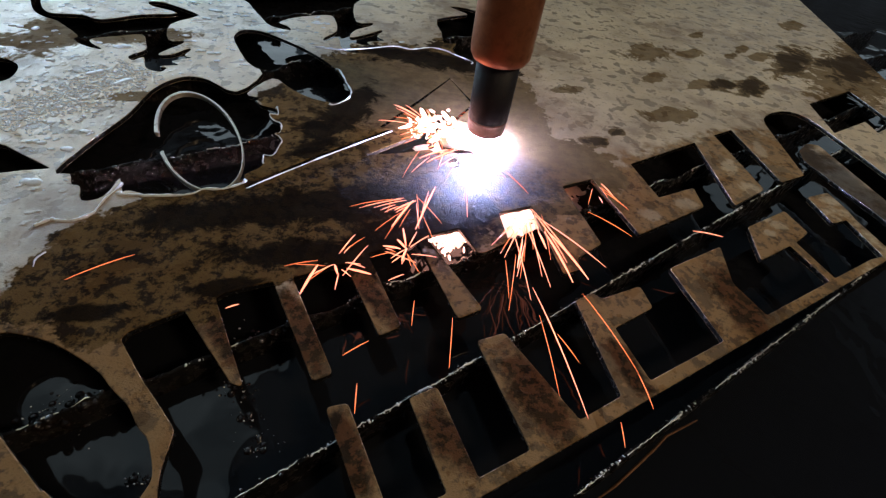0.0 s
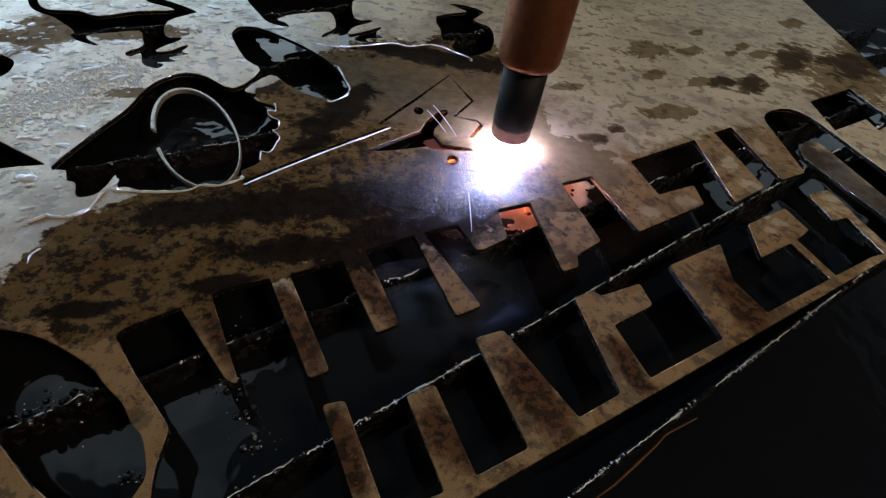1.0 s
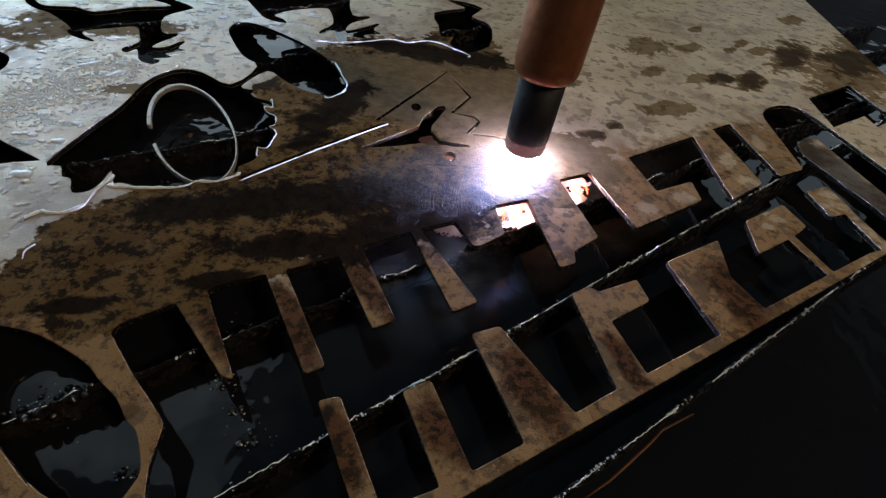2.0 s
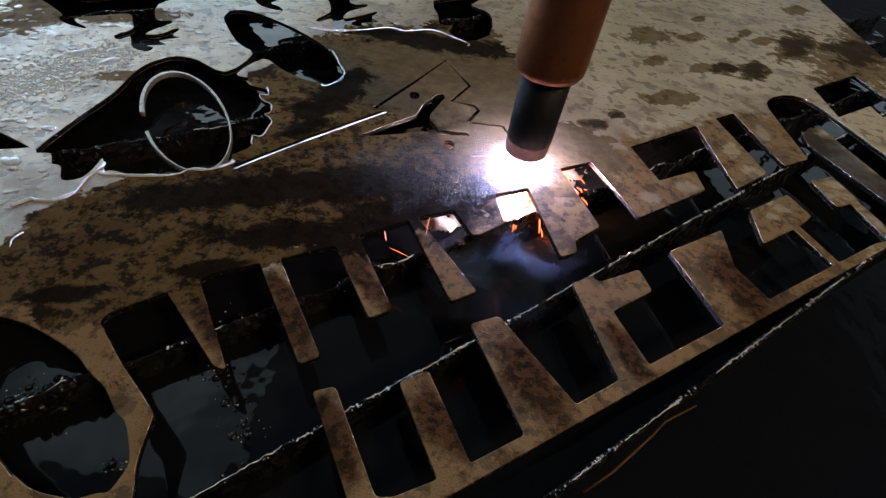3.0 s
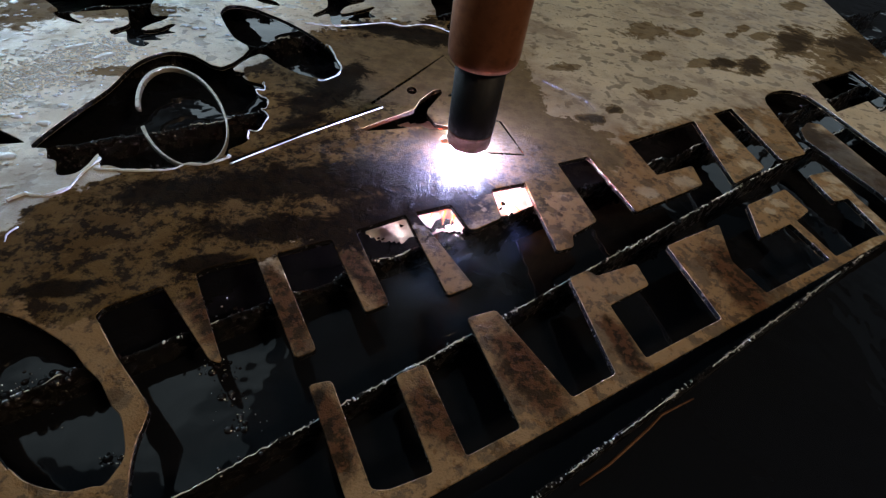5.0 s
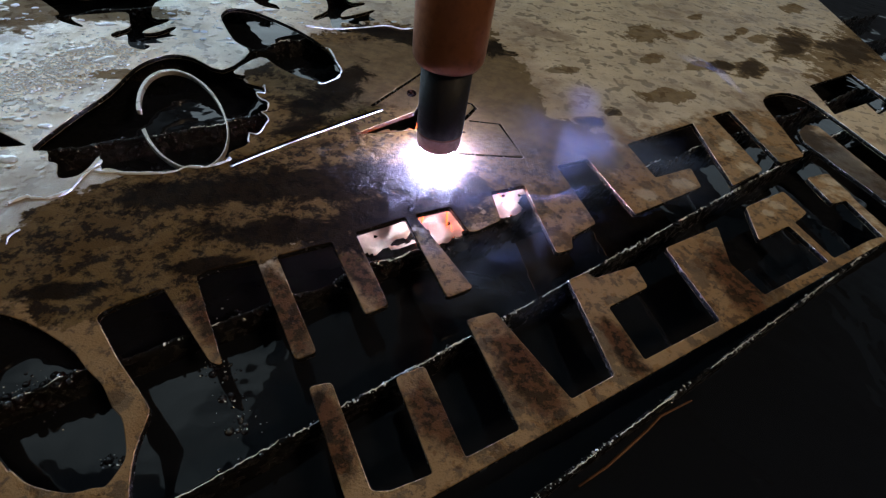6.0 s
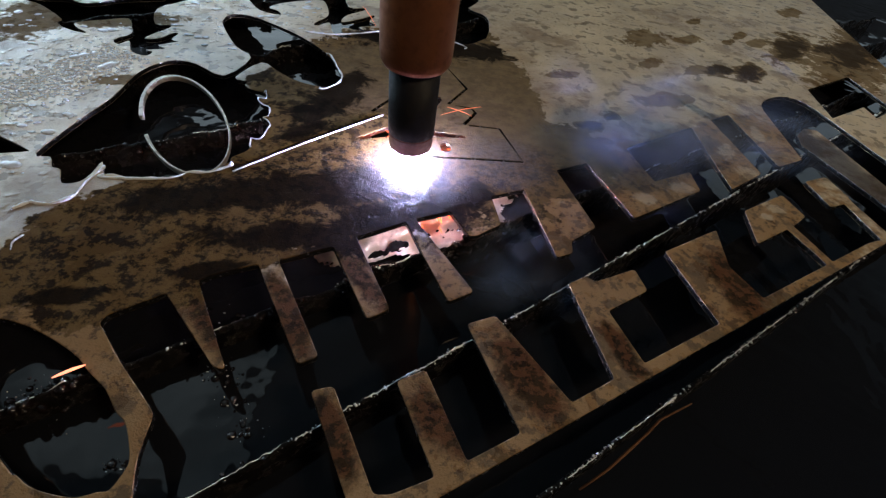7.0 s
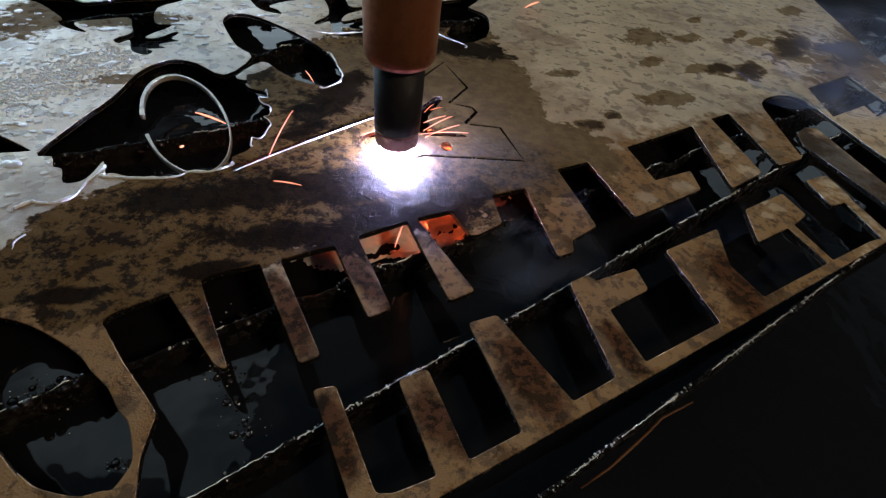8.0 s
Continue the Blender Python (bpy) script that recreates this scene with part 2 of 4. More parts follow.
SHIELD = plain("heat-stained copper shield", (0.10, 0.04, 0.03), 0.45, 0.5, 300, 0.3)
FOAM = plain("pale light-catching mound", (0.74, 0.69, 0.66), 0.6, 0.0, 150, 0.8, (0.3, 0.3, 0.3), 0.5)
# white bases paint the glints on cut edges, slat tops and film rims
GLINT_WHITE = plain("white painted glint", (0.88, 0.92, 0.94), 0.20, 0.0, 400, 0.12, (0.4, 0.36, 0.3), 0.3)
RIM = plain("whitened water rim", (0.95, 0.96, 0.97), 0.20, 0.0, 300, 0.15, (0.34, 0.36, 0.38), 0.4)
RUST = plain("flaking rust", (0.16, 0.07, 0.03), 0.7, 0.2, 300, 0.6)
ROOM = plain("grimy workshop wall", (0.20, 0.215, 0.23), 0.8, 0.0, 3, 0.3)
CONCRETE = plain("oily concrete floor", (0.06, 0.055, 0.05), 0.6, 0.0, 8, 0.4)
TANK = plain("painted tank steel", (0.03, 0.033, 0.036), 0.5, 0.3, 60, 0.3)
ARC = Mat("plasma arc").glow((0.50, 0.53, 1.0), 2200).mat
JET = Mat("plasma jet").glow((0.95, 0.82, 0.95), 3300).mat
MOLTEN = Mat("molten metal").glow((1.0, 0.10, 0.018), 180).mat
SPARK = Mat("orange spark").glow((1.0, 0.20, 0.065), 2.2).mat
EMBER = Mat("red-hot ember").glow((1.0, 0.13, 0.035), 6).mat
PALE = Mat("pale spark").glow((0.8, 0.75, 1.0), 1.6).mat
HOT = Mat("white-hot spark").glow((1.0, 0.27, 0.16), 2.8).mat
GOUT = Mat("white-hot gout").glow((1.0, 0.46, 0.36), 9).mat
WINDOW = Mat("daylight pane").glow((0.62, 0.82, 1.0), 8.0).mat
# faint glow for the added panes on the right
DIM = Mat("faint reflection pane").glow((0.70, 0.88, 1.0), 0.5).mat
# dim glow added only to be mirrored in the water
MIRROR_GLOW = Mat("dim reflection pane").glow((0.70, 0.88, 1.0), 1.8).mat
SKYLIGHT = Mat("translucent roof panel").glow((0.70, 0.90, 1.0), 0.95)
SKYLIGHT.put(SKYLIGHT.bsdf.inputs["Emission Color"], SKYLIGHT.mix(SKYLIGHT.ramp(SKYLIGHT.noise(1.6, 6, 0.6, 0.6), 0.35, 0.65), (0.26, 0.35, 0.40), (0.74, 0.92, 1.0)))
SKYLIGHT = SKYLIGHT.mat


# ---- building helpers ----
def mesh_of(name, bm, material):
    me = bpy.data.meshes.new(name)
    bm.to_mesh(me)
    bm.free()
    me.materials.append(material)
    return me


def part(name, bm, material, parent=None, label=""):
    ob = new(name, mesh_of(name, bm, material))
    ob.parent = parent
    return tagged(ob, label)


def smooth(ob):
    for p in ob.data.polygons:
        p.use_smooth = True
    return ob


def box(bm, x0, y0, z0, x1, y1, z1):
    m = Matrix.Translation(((x0 + x1) / 2, (y0 + y1) / 2, (z0 + z1) / 2)) @ Matrix.Diagonal((x1 - x0, y1 - y0, z1 - z0, 1))
    bmesh.ops.create_cube(bm, size=1, matrix=m)
    return bm


def lathe(profile, steps=64):
    """A turned solid about z from (radius, height) pairs."""
    bm = bmesh.new()
    rings = []
    for r, z in profile:
        rings.append([bm.verts.new((r * math.cos(2 * math.pi * k / steps), r * math.sin(2 * math.pi * k / steps), z)) for k in range(steps)])
    for a, b in zip(rings, rings[1:]):
        for k in range(steps):
            bm.faces.new((a[k], a[(k + 1) % steps], b[(k + 1) % steps], b[k]))
    bm.faces.new(rings[0][::-1])
    bm.faces.new(rings[-1])
    return bm


def blobs(name, poses, material, level=1):
    """Many small lumps in one mesh, each a ball under its pose."""
    bm = bmesh.new()
    bmesh.ops.create_icosphere(bm, subdivisions=level, radius=1)
    ball = [v.co.copy() for v in bm.verts]
    tris = [tuple(v.index for v in f.verts) for f in bm.faces]
    bm.free()
    verts, faces = [], []
    for m in poses:
        k = len(verts)
        verts += [m @ v for v in ball]
        faces += [(a + k, b + k, c + k) for a, b, c in tris]
    me = bpy.data.meshes.new(name)
    me.from_pydata(verts, [], faces)
    me.materials.append(material)
    return new(name, me)


def rounded(points, radius=1.6):
    """A polygon with its corners cut round."""
    out = []
    for k, p in enumerate(points):
        p, a, b = Vector(p), Vector(points[k - 1]), Vector(points[(k + 1) % len(points)])
        da, db = a - p, b - p
        ra, rb = min(radius, da.length * 0.4), min(radius, db.length * 0.4)
        s, e = p + da.normalized() * ra, p + db.normalized() * rb
        for u in (0, 0.33, 0.67, 1):
            out.append(s * (1 - u) ** 2 + p * 2 * u * (1 - u) + e * u * u)
    return out


def flowing(points, steps=4):
    """A closed smooth curve through the points."""
    n, out = len(points), []
    for k in range(n):
        a, b, c, d = (Vector(points[(k + j) % n]) for j in (-1, 0, 1, 2))
        for s in range(steps):
            u = s / steps
            out.append(0.5 * (2 * b + (c - a) * u + (2 * a - 5 * b + 4 * c - d) * u * u + (3 * b - 3 * c + d - a) * u ** 3))
    return out


def oval(x, y, rx, ry, turn, steps=96):
    """A closed oval round (x, y), turned by that many degrees."""
    c, s = math.cos(radians(turn)), math.sin(radians(turn))
    out = []
    for k in range(steps):
        u, v = rx * math.cos(2 * math.pi * k / steps), ry * math.sin(2 * math.pi * k / steps)
        out.append(Vector((x + u * c - v * s, y + u * s + v * c)))
    return out


def two_tone(ob):
    """Gives the upright faces of a cut sheet the burnt edge."""
    ob.data.materials.append(EDGE)
    for p in ob.data.polygons:
        p.material_index = 1 if abs(p.normal.z) < 0.35 else 0
    return ob


def tube(points, radii, sides=8):
    """A round bar along the points (metres)."""
    bm, rings = bmesh.new(), []
    for k, p in enumerate(points):
        d = (Vector(points[min(k + 1, len(points) - 1)]) - Vector(points[max(k - 1, 0)])).normalized()
        u = d.orthogonal().normalized()
        v = d.cross(u)
        rings.append([bm.verts.new(Vector(p) + (u * math.cos(a) + v * math.sin(a)) * radii[k]) for a in (2 * math.pi * j / sides for j in range(sides))])
    for a, b in zip(rings, rings[1:]):
        for j in range(sides):
            bm.faces.new((a[j], a[(j + 1) % sides], b[(j + 1) % sides], b[j]))
    bm.faces.new(rings[0][::-1])
    bm.faces.new(rings[-1])
    return bm


def slit(points, width):
    """The narrow closed outline of a cut that runs along the points."""
    left, right = [], []
    for k, p in enumerate(points):
        a, b = Vector(points[max(k - 1, 0)]), Vector(points[min(k + 1, len(points) - 1)])
        d = (b - a).normalized()
        n = Vector((-d.y, d.x)) * width / 2
        left.append(Vector(p) + n)
        right.append(Vector(p) - n)
    return left + right[::-1]


def sheet(outlines, thick, bevel):
    """A flat sheet with its top at z = 0; every outline after the first is a hole in it. Outlines in millimetres."""
    data = bpy.data.curves.new("outline", "CURVE")
    data.dimensions, data.fill_mode = "2D", "BOTH"
    data.extrude, data.bevel_depth, data.bevel_resolution = thick / 2 - bevel, bevel, 1
    for line in outlines:
        s = data.splines.new("POLY")
        s.points.add(len(line) - 1)
        for q, p in zip(s.points, line):
            q.co = (p[0] / 1000, p[1] / 1000, 0, 1)
        s.use_cyclic_u = True
    ob = new("outline", data)
    me = bpy.data.meshes.new_from_object(ob.evaluated_get(bpy.context.evaluated_depsgraph_get()))
    bpy.data.objects.remove(ob)
    bpy.data.curves.remove(data)
    bm = bmesh.new()
    bm.from_mesh(me)
    bpy.data.meshes.remove(me)
    bmesh.ops.translate(bm, verts=bm.verts, vec=(0, 0, -thick / 2))
    return bm


# outlines of the cut-outs on the sheet, in millimetres
GECKO = [
    (-402, 393), (-379, 364), (-361, 345), (-347, 337), (-333, 333), (-304, 315), (-302, 308), (-291, 301), (-276,
    298), (-276, 301), (-286, 306), (-291, 313), (-279, 323), (-265, 333), (-255, 321), (-248, 309), (-252, 297),
    (-250, 292), (-245, 290), (-242, 297), (-234, 285), (-227, 280), (-219, 280), (-219, 287), (-224, 288), (-214,
    294)]
GECKO += [
    (-221, 298), (-212, 308), (-218, 310), (-219, 321), (-223, 321), (-227, 309), (-235, 305), (-234, 315), (-230,
    327), (-232, 334), (-243, 332), (-257, 360), (-248, 384), (-250, 390), (-265, 397), (-288, 404), (-299, 400),
    (-292, 392), (-266, 385), (-289, 370), (-308, 349), (-326, 352), (-346, 346), (-358, 352), (-372, 367), (-394,
    397)]
GECKO_LOW = [
    (-241, 466), (-223, 434), (-201, 407), (-185, 390), (-166, 387), (-172, 396), (-181, 401), (-172, 418), (-149,
    436), (-140, 430), (-130, 403), (-135, 384), (-134, 377), (-130, 378), (-124, 387), (-117, 370), (-108, 361),
    (-98, 365), (-107, 371), (-110, 381), (-89, 380), (-98, 388), (-85, 397), (-93, 405), (-91, 418), (-94, 420),
    (-102, 407), (-113, 394), (-116, 398), (-114, 412), (-104, 427), (-105, 435), (-119, 432), (-133, 476), (-135,
    525)]
STAR_HOLE = [
    (-48, 473), (-22, 498), (-22, 504), (-40, 517), (-21, 521), (0, 509), (-10, 480), (4, 470), (12, 452), (11, 408),
    (-10, 384), (-21, 395), (-25, 404), (-23, 416), (-34, 414), (-39, 438)]
PEBBLE = [
    (-302, 257), (-296, 246), (-296, 237), (-307, 235), (-323, 249), (-326, 261), (-319, 265), (-309, 262)]
FIN = [
    (-232, 172), (-212, 165), (-212, 163), (-221, 159), (-234, 154), (-252, 168), (-248, 177)]
BIRD_HEAD = [
    (-207, 163), (-208, 196), (-207, 223), (-211, 254), (-208, 270), (-200, 280), (-185, 280), (-161, 270), (-156,
    301), (-173, 315), (-196, 345), (-203, 359), (-202, 372), (-188, 376), (-161, 365), (-132, 348), (-108, 327),
    (-93, 305), (-87, 291), (-89, 280), (-98, 275), (-115, 278), (-131, 287), (-146, 296), (-153, 270)]
BIRD_BELLY = [
    (-144, 267), (-143, 262), (-138, 258), (-128, 256), (-124, 249), (-129, 248), (-124, 242), (-118, 239), (-115,
    230), (-117, 227), (-111, 222), (-110, 216), (-110, 205), (-115, 204), (-112, 199), (-112, 192), (-117, 184),
    (-114, 179), (-117, 179), (-121, 170), (-131, 167), (-134, 162), (-144, 158), (-154, 156), (-164, 157), (-168,
    156), (-174, 164), (-173, 156), (-174, 148), (-181, 145), (-188, 154), (-193, 155), (-199, 162)]
EGG = [
    (-151, 73), (-141, 72), (-130, 69), (-117, 64), (-109, 59), (-100, 54), (-93, 48), (-88, 45), (-83, 39), (-80,
    34), (-80, 30), (-81, 26), (-84, 25), (-89, 23), (-97, 23), (-103, 24), (-108, 26), (-113, 28), (-156, 53), (-164,
    65), (-160, 72)]
LETTER_SIDE = [
    (-66, 11), (-74, 25), (-77, 31), (-79, 36), (-80, 41), (-81, 47), (-82, 49), (-90, 55), (-101, 63), (-118, 77)]
LETTER_TOP = [
    (-117.3, 80.9), (-102.4, 94.3), (-70.8, 67.5), (-66.9, 67.2), (-94.0, 102.1), (-91.2, 105.7), (-74.6, 115.9),
    (-43.0, 73.4), (-37.2, 77.6), (-67.7, 119.4), (-47.2, 132.6), (-23.4, 97.2), (-15.7, 103.2), (-38.9, 140.4),
    (-18.0, 156.4), (7.7, 111.9), (17.7, 119.1), (-14.0, 159.0), (2.9, 169.2), (13.7, 153.5)]
LETTER_TOP_FAR = [
    (17.1, 154.3), (28.9, 165.3), (23.0, 186.7), (41.7, 197.4), (56.6, 148.3), (64.5, 153.0), (64.4, 160.9), (78.5,
    174.6), (60.8, 220.8), (81.1, 233.9), (101.9, 187.7), (148.1, 223.2), (147.1, 241.4), (121.1, 224.7), (109.4,
    258.3), (165.8, 302.6), (170.2, 230.5), (197.1, 253.4), (184.3, 318.1), (203.0, 332.5), (214.4, 266.2), (236.1,
    280.2), (237.0, 350.0), (239.6, 360.5), (245.5, 369.5), (254.0, 377.0),
    (263.0, 382.5), (272.0, 384.8), (279.5, 382.5), (285.0, 376.0), (289.5, 364.0), (305.8, 299.3), (309.7, 284.4)]
LETTER_TONGUE = [
    (289, 251), (284, 262), (270, 329), (260, 328), (249, 315), (246, 301), (268, 244), (271, 233)]
LETTER_FOOT = [
    (-10.6, 27.5), (-15.0, 34.1), (-35.1, 64.1), (-28.4, 66.9), (-7.3, 35.3), (-2.0, 36.0), (10.9, 42.9), (-6.7,
    72.6), (2.6, 78.6), (20.3, 48.9), (38.3, 61.0), (16.7, 101.8), (27.9, 107.9), (56.9, 74.7), (74.9, 87.5), (61.0,
    132.2), (69.4, 138.4), (73.7, 135.9), (93.9, 147.8), (97.4, 135.9), (76.9, 120.4), (88.0, 96.2), (127.3, 122.9),
    (113.0, 164.0), (146.3, 187.5), (144.1, 160.5), (154.2, 142.2), (200.8, 173.9), (190.5, 199.2), (167.5, 182.7),
    (170.6, 209.7), (201.4, 232.0), (207.4, 213.8), (195.2, 202.6), (204.8, 176.7), (237.0, 198.3)]
LETTER_FOOT_FAR = [
    (254.3, 207.3), (247.4, 236.5), (247.7, 243.3), (243.4, 261.6), (225.8, 252.1), (229.9, 228), (241.3, 234), (246.5, 202.8)]
NOTCH = [
    (300, 408), (363, 457), (370, 393), (340, 369), (340, 388), (296, 355)]
KERF_A = [
    (-112, 175), (-86, 210), (-51, 252)]
KERF_B = [
    (-57, 254), (-39, 296), (-19, 342)]
KERF_C = [
    (-20.5, 342.7), (1.0, 306.3), (-9.6, 279.6), (6.2, 278.3), (9.6, 273.1), (2.9, 255.4)]
KERF_D = [
    (6.2, 255.7), (26.2, 257.5), (41.6, 223.7), (-17.8, 213.3), (-34.3, 199.2)]
BEAD_FILM = [
    (-165, 93), (-171, 104), (-178, 113), (-187, 126), (-184, 130), (-179, 130), (-174, 132), (-170, 138), (-171,
    147), (-172, 161)]
BEAD_BIRD = [
    (-167, 155), (-157, 155), (-144, 158), (-135, 162), (-131, 167), (-121, 170), (-117, 179)]
BEAD_TOP = [
    (-129, 362), (-116, 363), (-95, 374), (-75, 388), (-60, 387), (-42, 398), (-22, 391), (-11, 375)]
ARROW = [
    (-60, 219.2), (-50, 231.8), (-29.6, 255.5), (-28.1, 268), (-20.8, 284.8), (-16.1, 288.1), (-14.3, 283), (-20.8,
    258.4), (-20.7, 252.6), (-17.9, 247.9), (-14.3, 242.2), (-5.4, 242.2), (4.5, 242.6), (6.2, 239.8), (-17.8, 234.5),
    (-22.4, 237), (-38.3, 228.3)]

THICK = 0.003
WATER_Z = -0.0185
RING = (-158.4, 213.3, 56.8, 21.7, -52.5)


# ---- the room ----
def room():
    lo, hi, top, base, w = -2.0, 2.6, 1.8, -0.9, 0.1
    for name, b in (("wall_south", (lo, lo - w, base, hi, lo, top)), ("wall_north", (lo, hi, base, hi, hi + w, top)),
                    ("wall_west", (lo - w, lo - w, base, lo, hi + w, top)), ("wall_east", (hi, lo - w, base, hi + w, hi + w, top))):
        tagged(part(name, box(bmesh.new(), *b), ROOM), "grimy dark workshop wall", "wall", kind="structure")
    tagged(part("floor", box(bmesh.new(), lo, lo, base - w, hi, hi, base), CONCRETE), "oily dark concrete workshop floor", "floor", kind="structure")
    tagged(part("ceiling", box(bmesh.new(), lo, lo, top, hi, hi, top + w), ROOM), "dark workshop ceiling", "ceiling", kind="structure")
    window = tagged(new("window_1"), "tall workshop window with pale daylight behind", "window", kind="structure")
    for k in range(4):
        y = 0.72 + k * 0.45
        part("pane", box(bmesh.new(), lo + 0.004, y, 0.1, lo + 0.012, y + 0.41, 1.0), WINDOW, window)
        part("mullion", box(bmesh.new(), lo + 0.002, y + 0.41, 0.06, lo + 0.04, y + 0.45, 1.04), TANK, window)
    low = tagged(new("window_2"), "low workshop window with pale daylight behind", "window", kind="structure")
    for k in range(2):
        x = -1.85 + k * 0.40
        part("pane", box(bmesh.new(), x, hi - 0.012, 0.1, x + 0.36, hi - 0.004, 0.6), WINDOW, low)
    # unseen upper panes added so the cut-outs' water mirrors grey
    for k in range(4):
        x = -1.85 + k * 0.40
        part("upper_pane", box(bmesh.new(), x, hi - 0.012, 0.65, x + 0.36, hi - 0.004, 1.65), MIRROR_GLOW, low, "unseen dim pane added for reflections")
    part("mullion", box(bmesh.new(), -1.49, hi - 0.03, 0.06, -1.45, hi - 0.002, 1.34), TANK, low)
    # unseen glowing panes added for grey reflections in the right-hand letters
    far = tagged(new("reflection_panes"), "unseen faint panes added for grey reflections in the water", "window", kind="structure")
    for k in range(3):
        x = 1.05 + k * 0.45
        part("pane", box(bmesh.new(), x, hi - 0.012, 0.5, x + 0.41, hi - 0.004, 1.6), DIM, far)
        part("mullion", box(bmesh.new(), x + 0.41, hi - 0.03, 0.46, x + 0.45, hi - 0.002, 1.64), TANK, far)
    # unseen panel added overhead, sized by the reflection it leaves in the water
    sky = tagged(new("skylight_1"), "unseen roof panel added for the grey reflections in the water", "skylight", kind="structure")
    part("roof_panel", box(bmesh.new(), -1.9, 0.42, top - 0.02, -0.72, 2.2, top - 0.006), SKYLIGHT, sky)


def tank():
    t = tagged(new("water_tank"), "dark painted steel tank of the cutting table", "cutting table")
    part("tank_bottom", box(bmesh.new(), -0.95, -0.55, -0.26, 1.2, 1.55, -0.25), TANK, t)
    for b in ((-0.97, -0.57, -0.9, -0.95, 1.57, -0.02), (1.2, -0.57, -0.9, 1.22, 1.57, -0.02),
              (-0.95, -0.57, -0.9, 1.2, -0.55, -0.02), (-0.95, 1.55, -0.9, 1.2, 1.57, -0.02)):
        part("tank_side", box(bmesh.new(), *b), TANK, t)
    bm = bmesh.new()
    bmesh.ops.create_grid(bm, x_segments=2, y_segments=2, size=0.5)
    bmesh.ops.transform(bm, matrix=Matrix.Translation((0.125, 0.5, WATER_Z)) @ Matrix.Diagonal((2.14, 2.09, 1, 1)), verts=bm.verts)
    tagged(part("water", bm, WATER), "dark murky quench water under the slats", "water", kind="structure")


def slat(offset, angle, seed, bright):
    """A thin upright bar across the tank with a ragged, burnt top edge and lumps of slag along it."""
    rng = random.Random(seed)
    whole = tagged(new("slat"), "thin burnt steel slat with a ragged edge and white painted glints" if bright else "thin burnt steel slat crusted with wet slag",
                   "slat", "slats of the cutting table")
    half, step = 0.0011, 0.0012
    n, verts, faces, wave = int(1.5 / step), [], [], 0.0
    tops = []
    for k in range(n):
        s = -0.62 + k * step
        wave = wave * 0.75 + rng.uniform(-1, 1) * 0.0006
        sag = (0.0022 if bright else 0.006) * max(0, noise.noise((s * 45, seed, 0)) + (0.0 if bright else 0.25))
        z = -THICK - 0.0008 - abs(wave) - sag - rng.uniform(0, 0.0005)
        tops.append((s, z))
        t = 0.00055 * (1 + 0.35 * noise.noise((s * 150, seed, 3)) + rng.uniform(-0.2, 0.3))
        verts += [(s, -half, -0.2), (s, -half, z - 0.002), (s, -t, z - 0.0003), (s, 0, z), (s, t, z - 0.0003), (s, half, z - 0.002), (s, half, -0.2)]
    for k in range(n - 1):
        faces += [(7 * k + j, 7 * k + 7 + j, 7 * k + 8 + j, 7 * k + 1 + j) for j in range(6)]
    me = bpy.data.meshes.new("bar")
    me.from_pydata(verts, [], faces)
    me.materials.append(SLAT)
    bar = smooth(new("bar", me))
    bar.parent = whole
    lumps = []
    for _ in range(620 if not bright else 260):
        s, z = tops[rng.randrange(n // 6, n * 5 // 6)]
        if noise.noise((s * 22, seed, 7)) < -0.12:
            continue
        r = rng.choice((0.4, 0.6, 0.8, 1.1, 1.5, 2.0)) * rng.uniform(0.7, 1.2) / 1000 * (0.5 if bright else 1)
        down = rng.uniform(0.0, 0.001) if bright else rng.expovariate(1 / 0.0025)
        m = pose(s, rng.uniform(-1, 1) * (half + r * 0.4), z - r * 0.4 - down, rng.uniform(0, 90), rng.uniform(0, 90), rng.uniform(0, 90))
        lumps.append(m @ Matrix.Diagonal((r * rng.uniform(0.9, 1.6), r, r * rng.uniform(0.7, 1), 1)))
    # broken white tubes paint the glint along the top edge
    run, need = [], -0.16 if bright else 0.16
    for s, z in tops[n // 5:n * 4 // 5] + [(9, 0)]:
        if s < 9 and noise.noise((s * 38, seed, 5)) + 0.5 * noise.noise((s * 160, seed, 9)) > need:
            run.append((s, rng.gauss(0, 0.00014), z + rng.gauss(0.0001, 0.00012)))
            continue
        if len(run) > 3:
            radii = [0.00008 + 0.00022 * rng.random() + 0.0009 * max(0, noise.noise((p[0] * 90, seed, 2)) - 0.2) for p in run]
            smooth(part("glint_edge", tube(run, radii, 6), GLINT_WHITE, whole, "white painted glint"))
        run = []
    # white specks paint the smaller glints
    specks = []
    for _ in range(1500 if bright else 650):
        s, z = tops[rng.randrange(n // 6, n * 5 // 6)]
        if noise.noise((s * 30, seed, 11)) + 0.6 * noise.noise((s * 140, seed, 13)) < (-0.1 if bright else 0.12):
            continue
        r = rng.choice((0.12, 0.16, 0.22, 0.3, 0.5)) * rng.uniform(0.7, 1.2) / 1000
        drop = rng.expovariate(1 / (0.0005 if bright else 0.0012))
        m = pose(s, rng.uniform(-1, 1) * half * (0.7 if bright else 1.1), z + 0.0003 - drop, rng.uniform(0, 90), rng.uniform(0, 90), rng.uniform(0, 90))
        specks.append(m @ Matrix.Diagonal((r * rng.uniform(0.8, 2.2), r, r, 1)))
    glints = smooth(blobs("glint_specks", specks, GLINT_WHITE))
    glints.parent = whole
    tagged(glints, "white specks painting the wet glints", kind="stuff")
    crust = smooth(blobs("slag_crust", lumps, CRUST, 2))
    crust.parent = whole
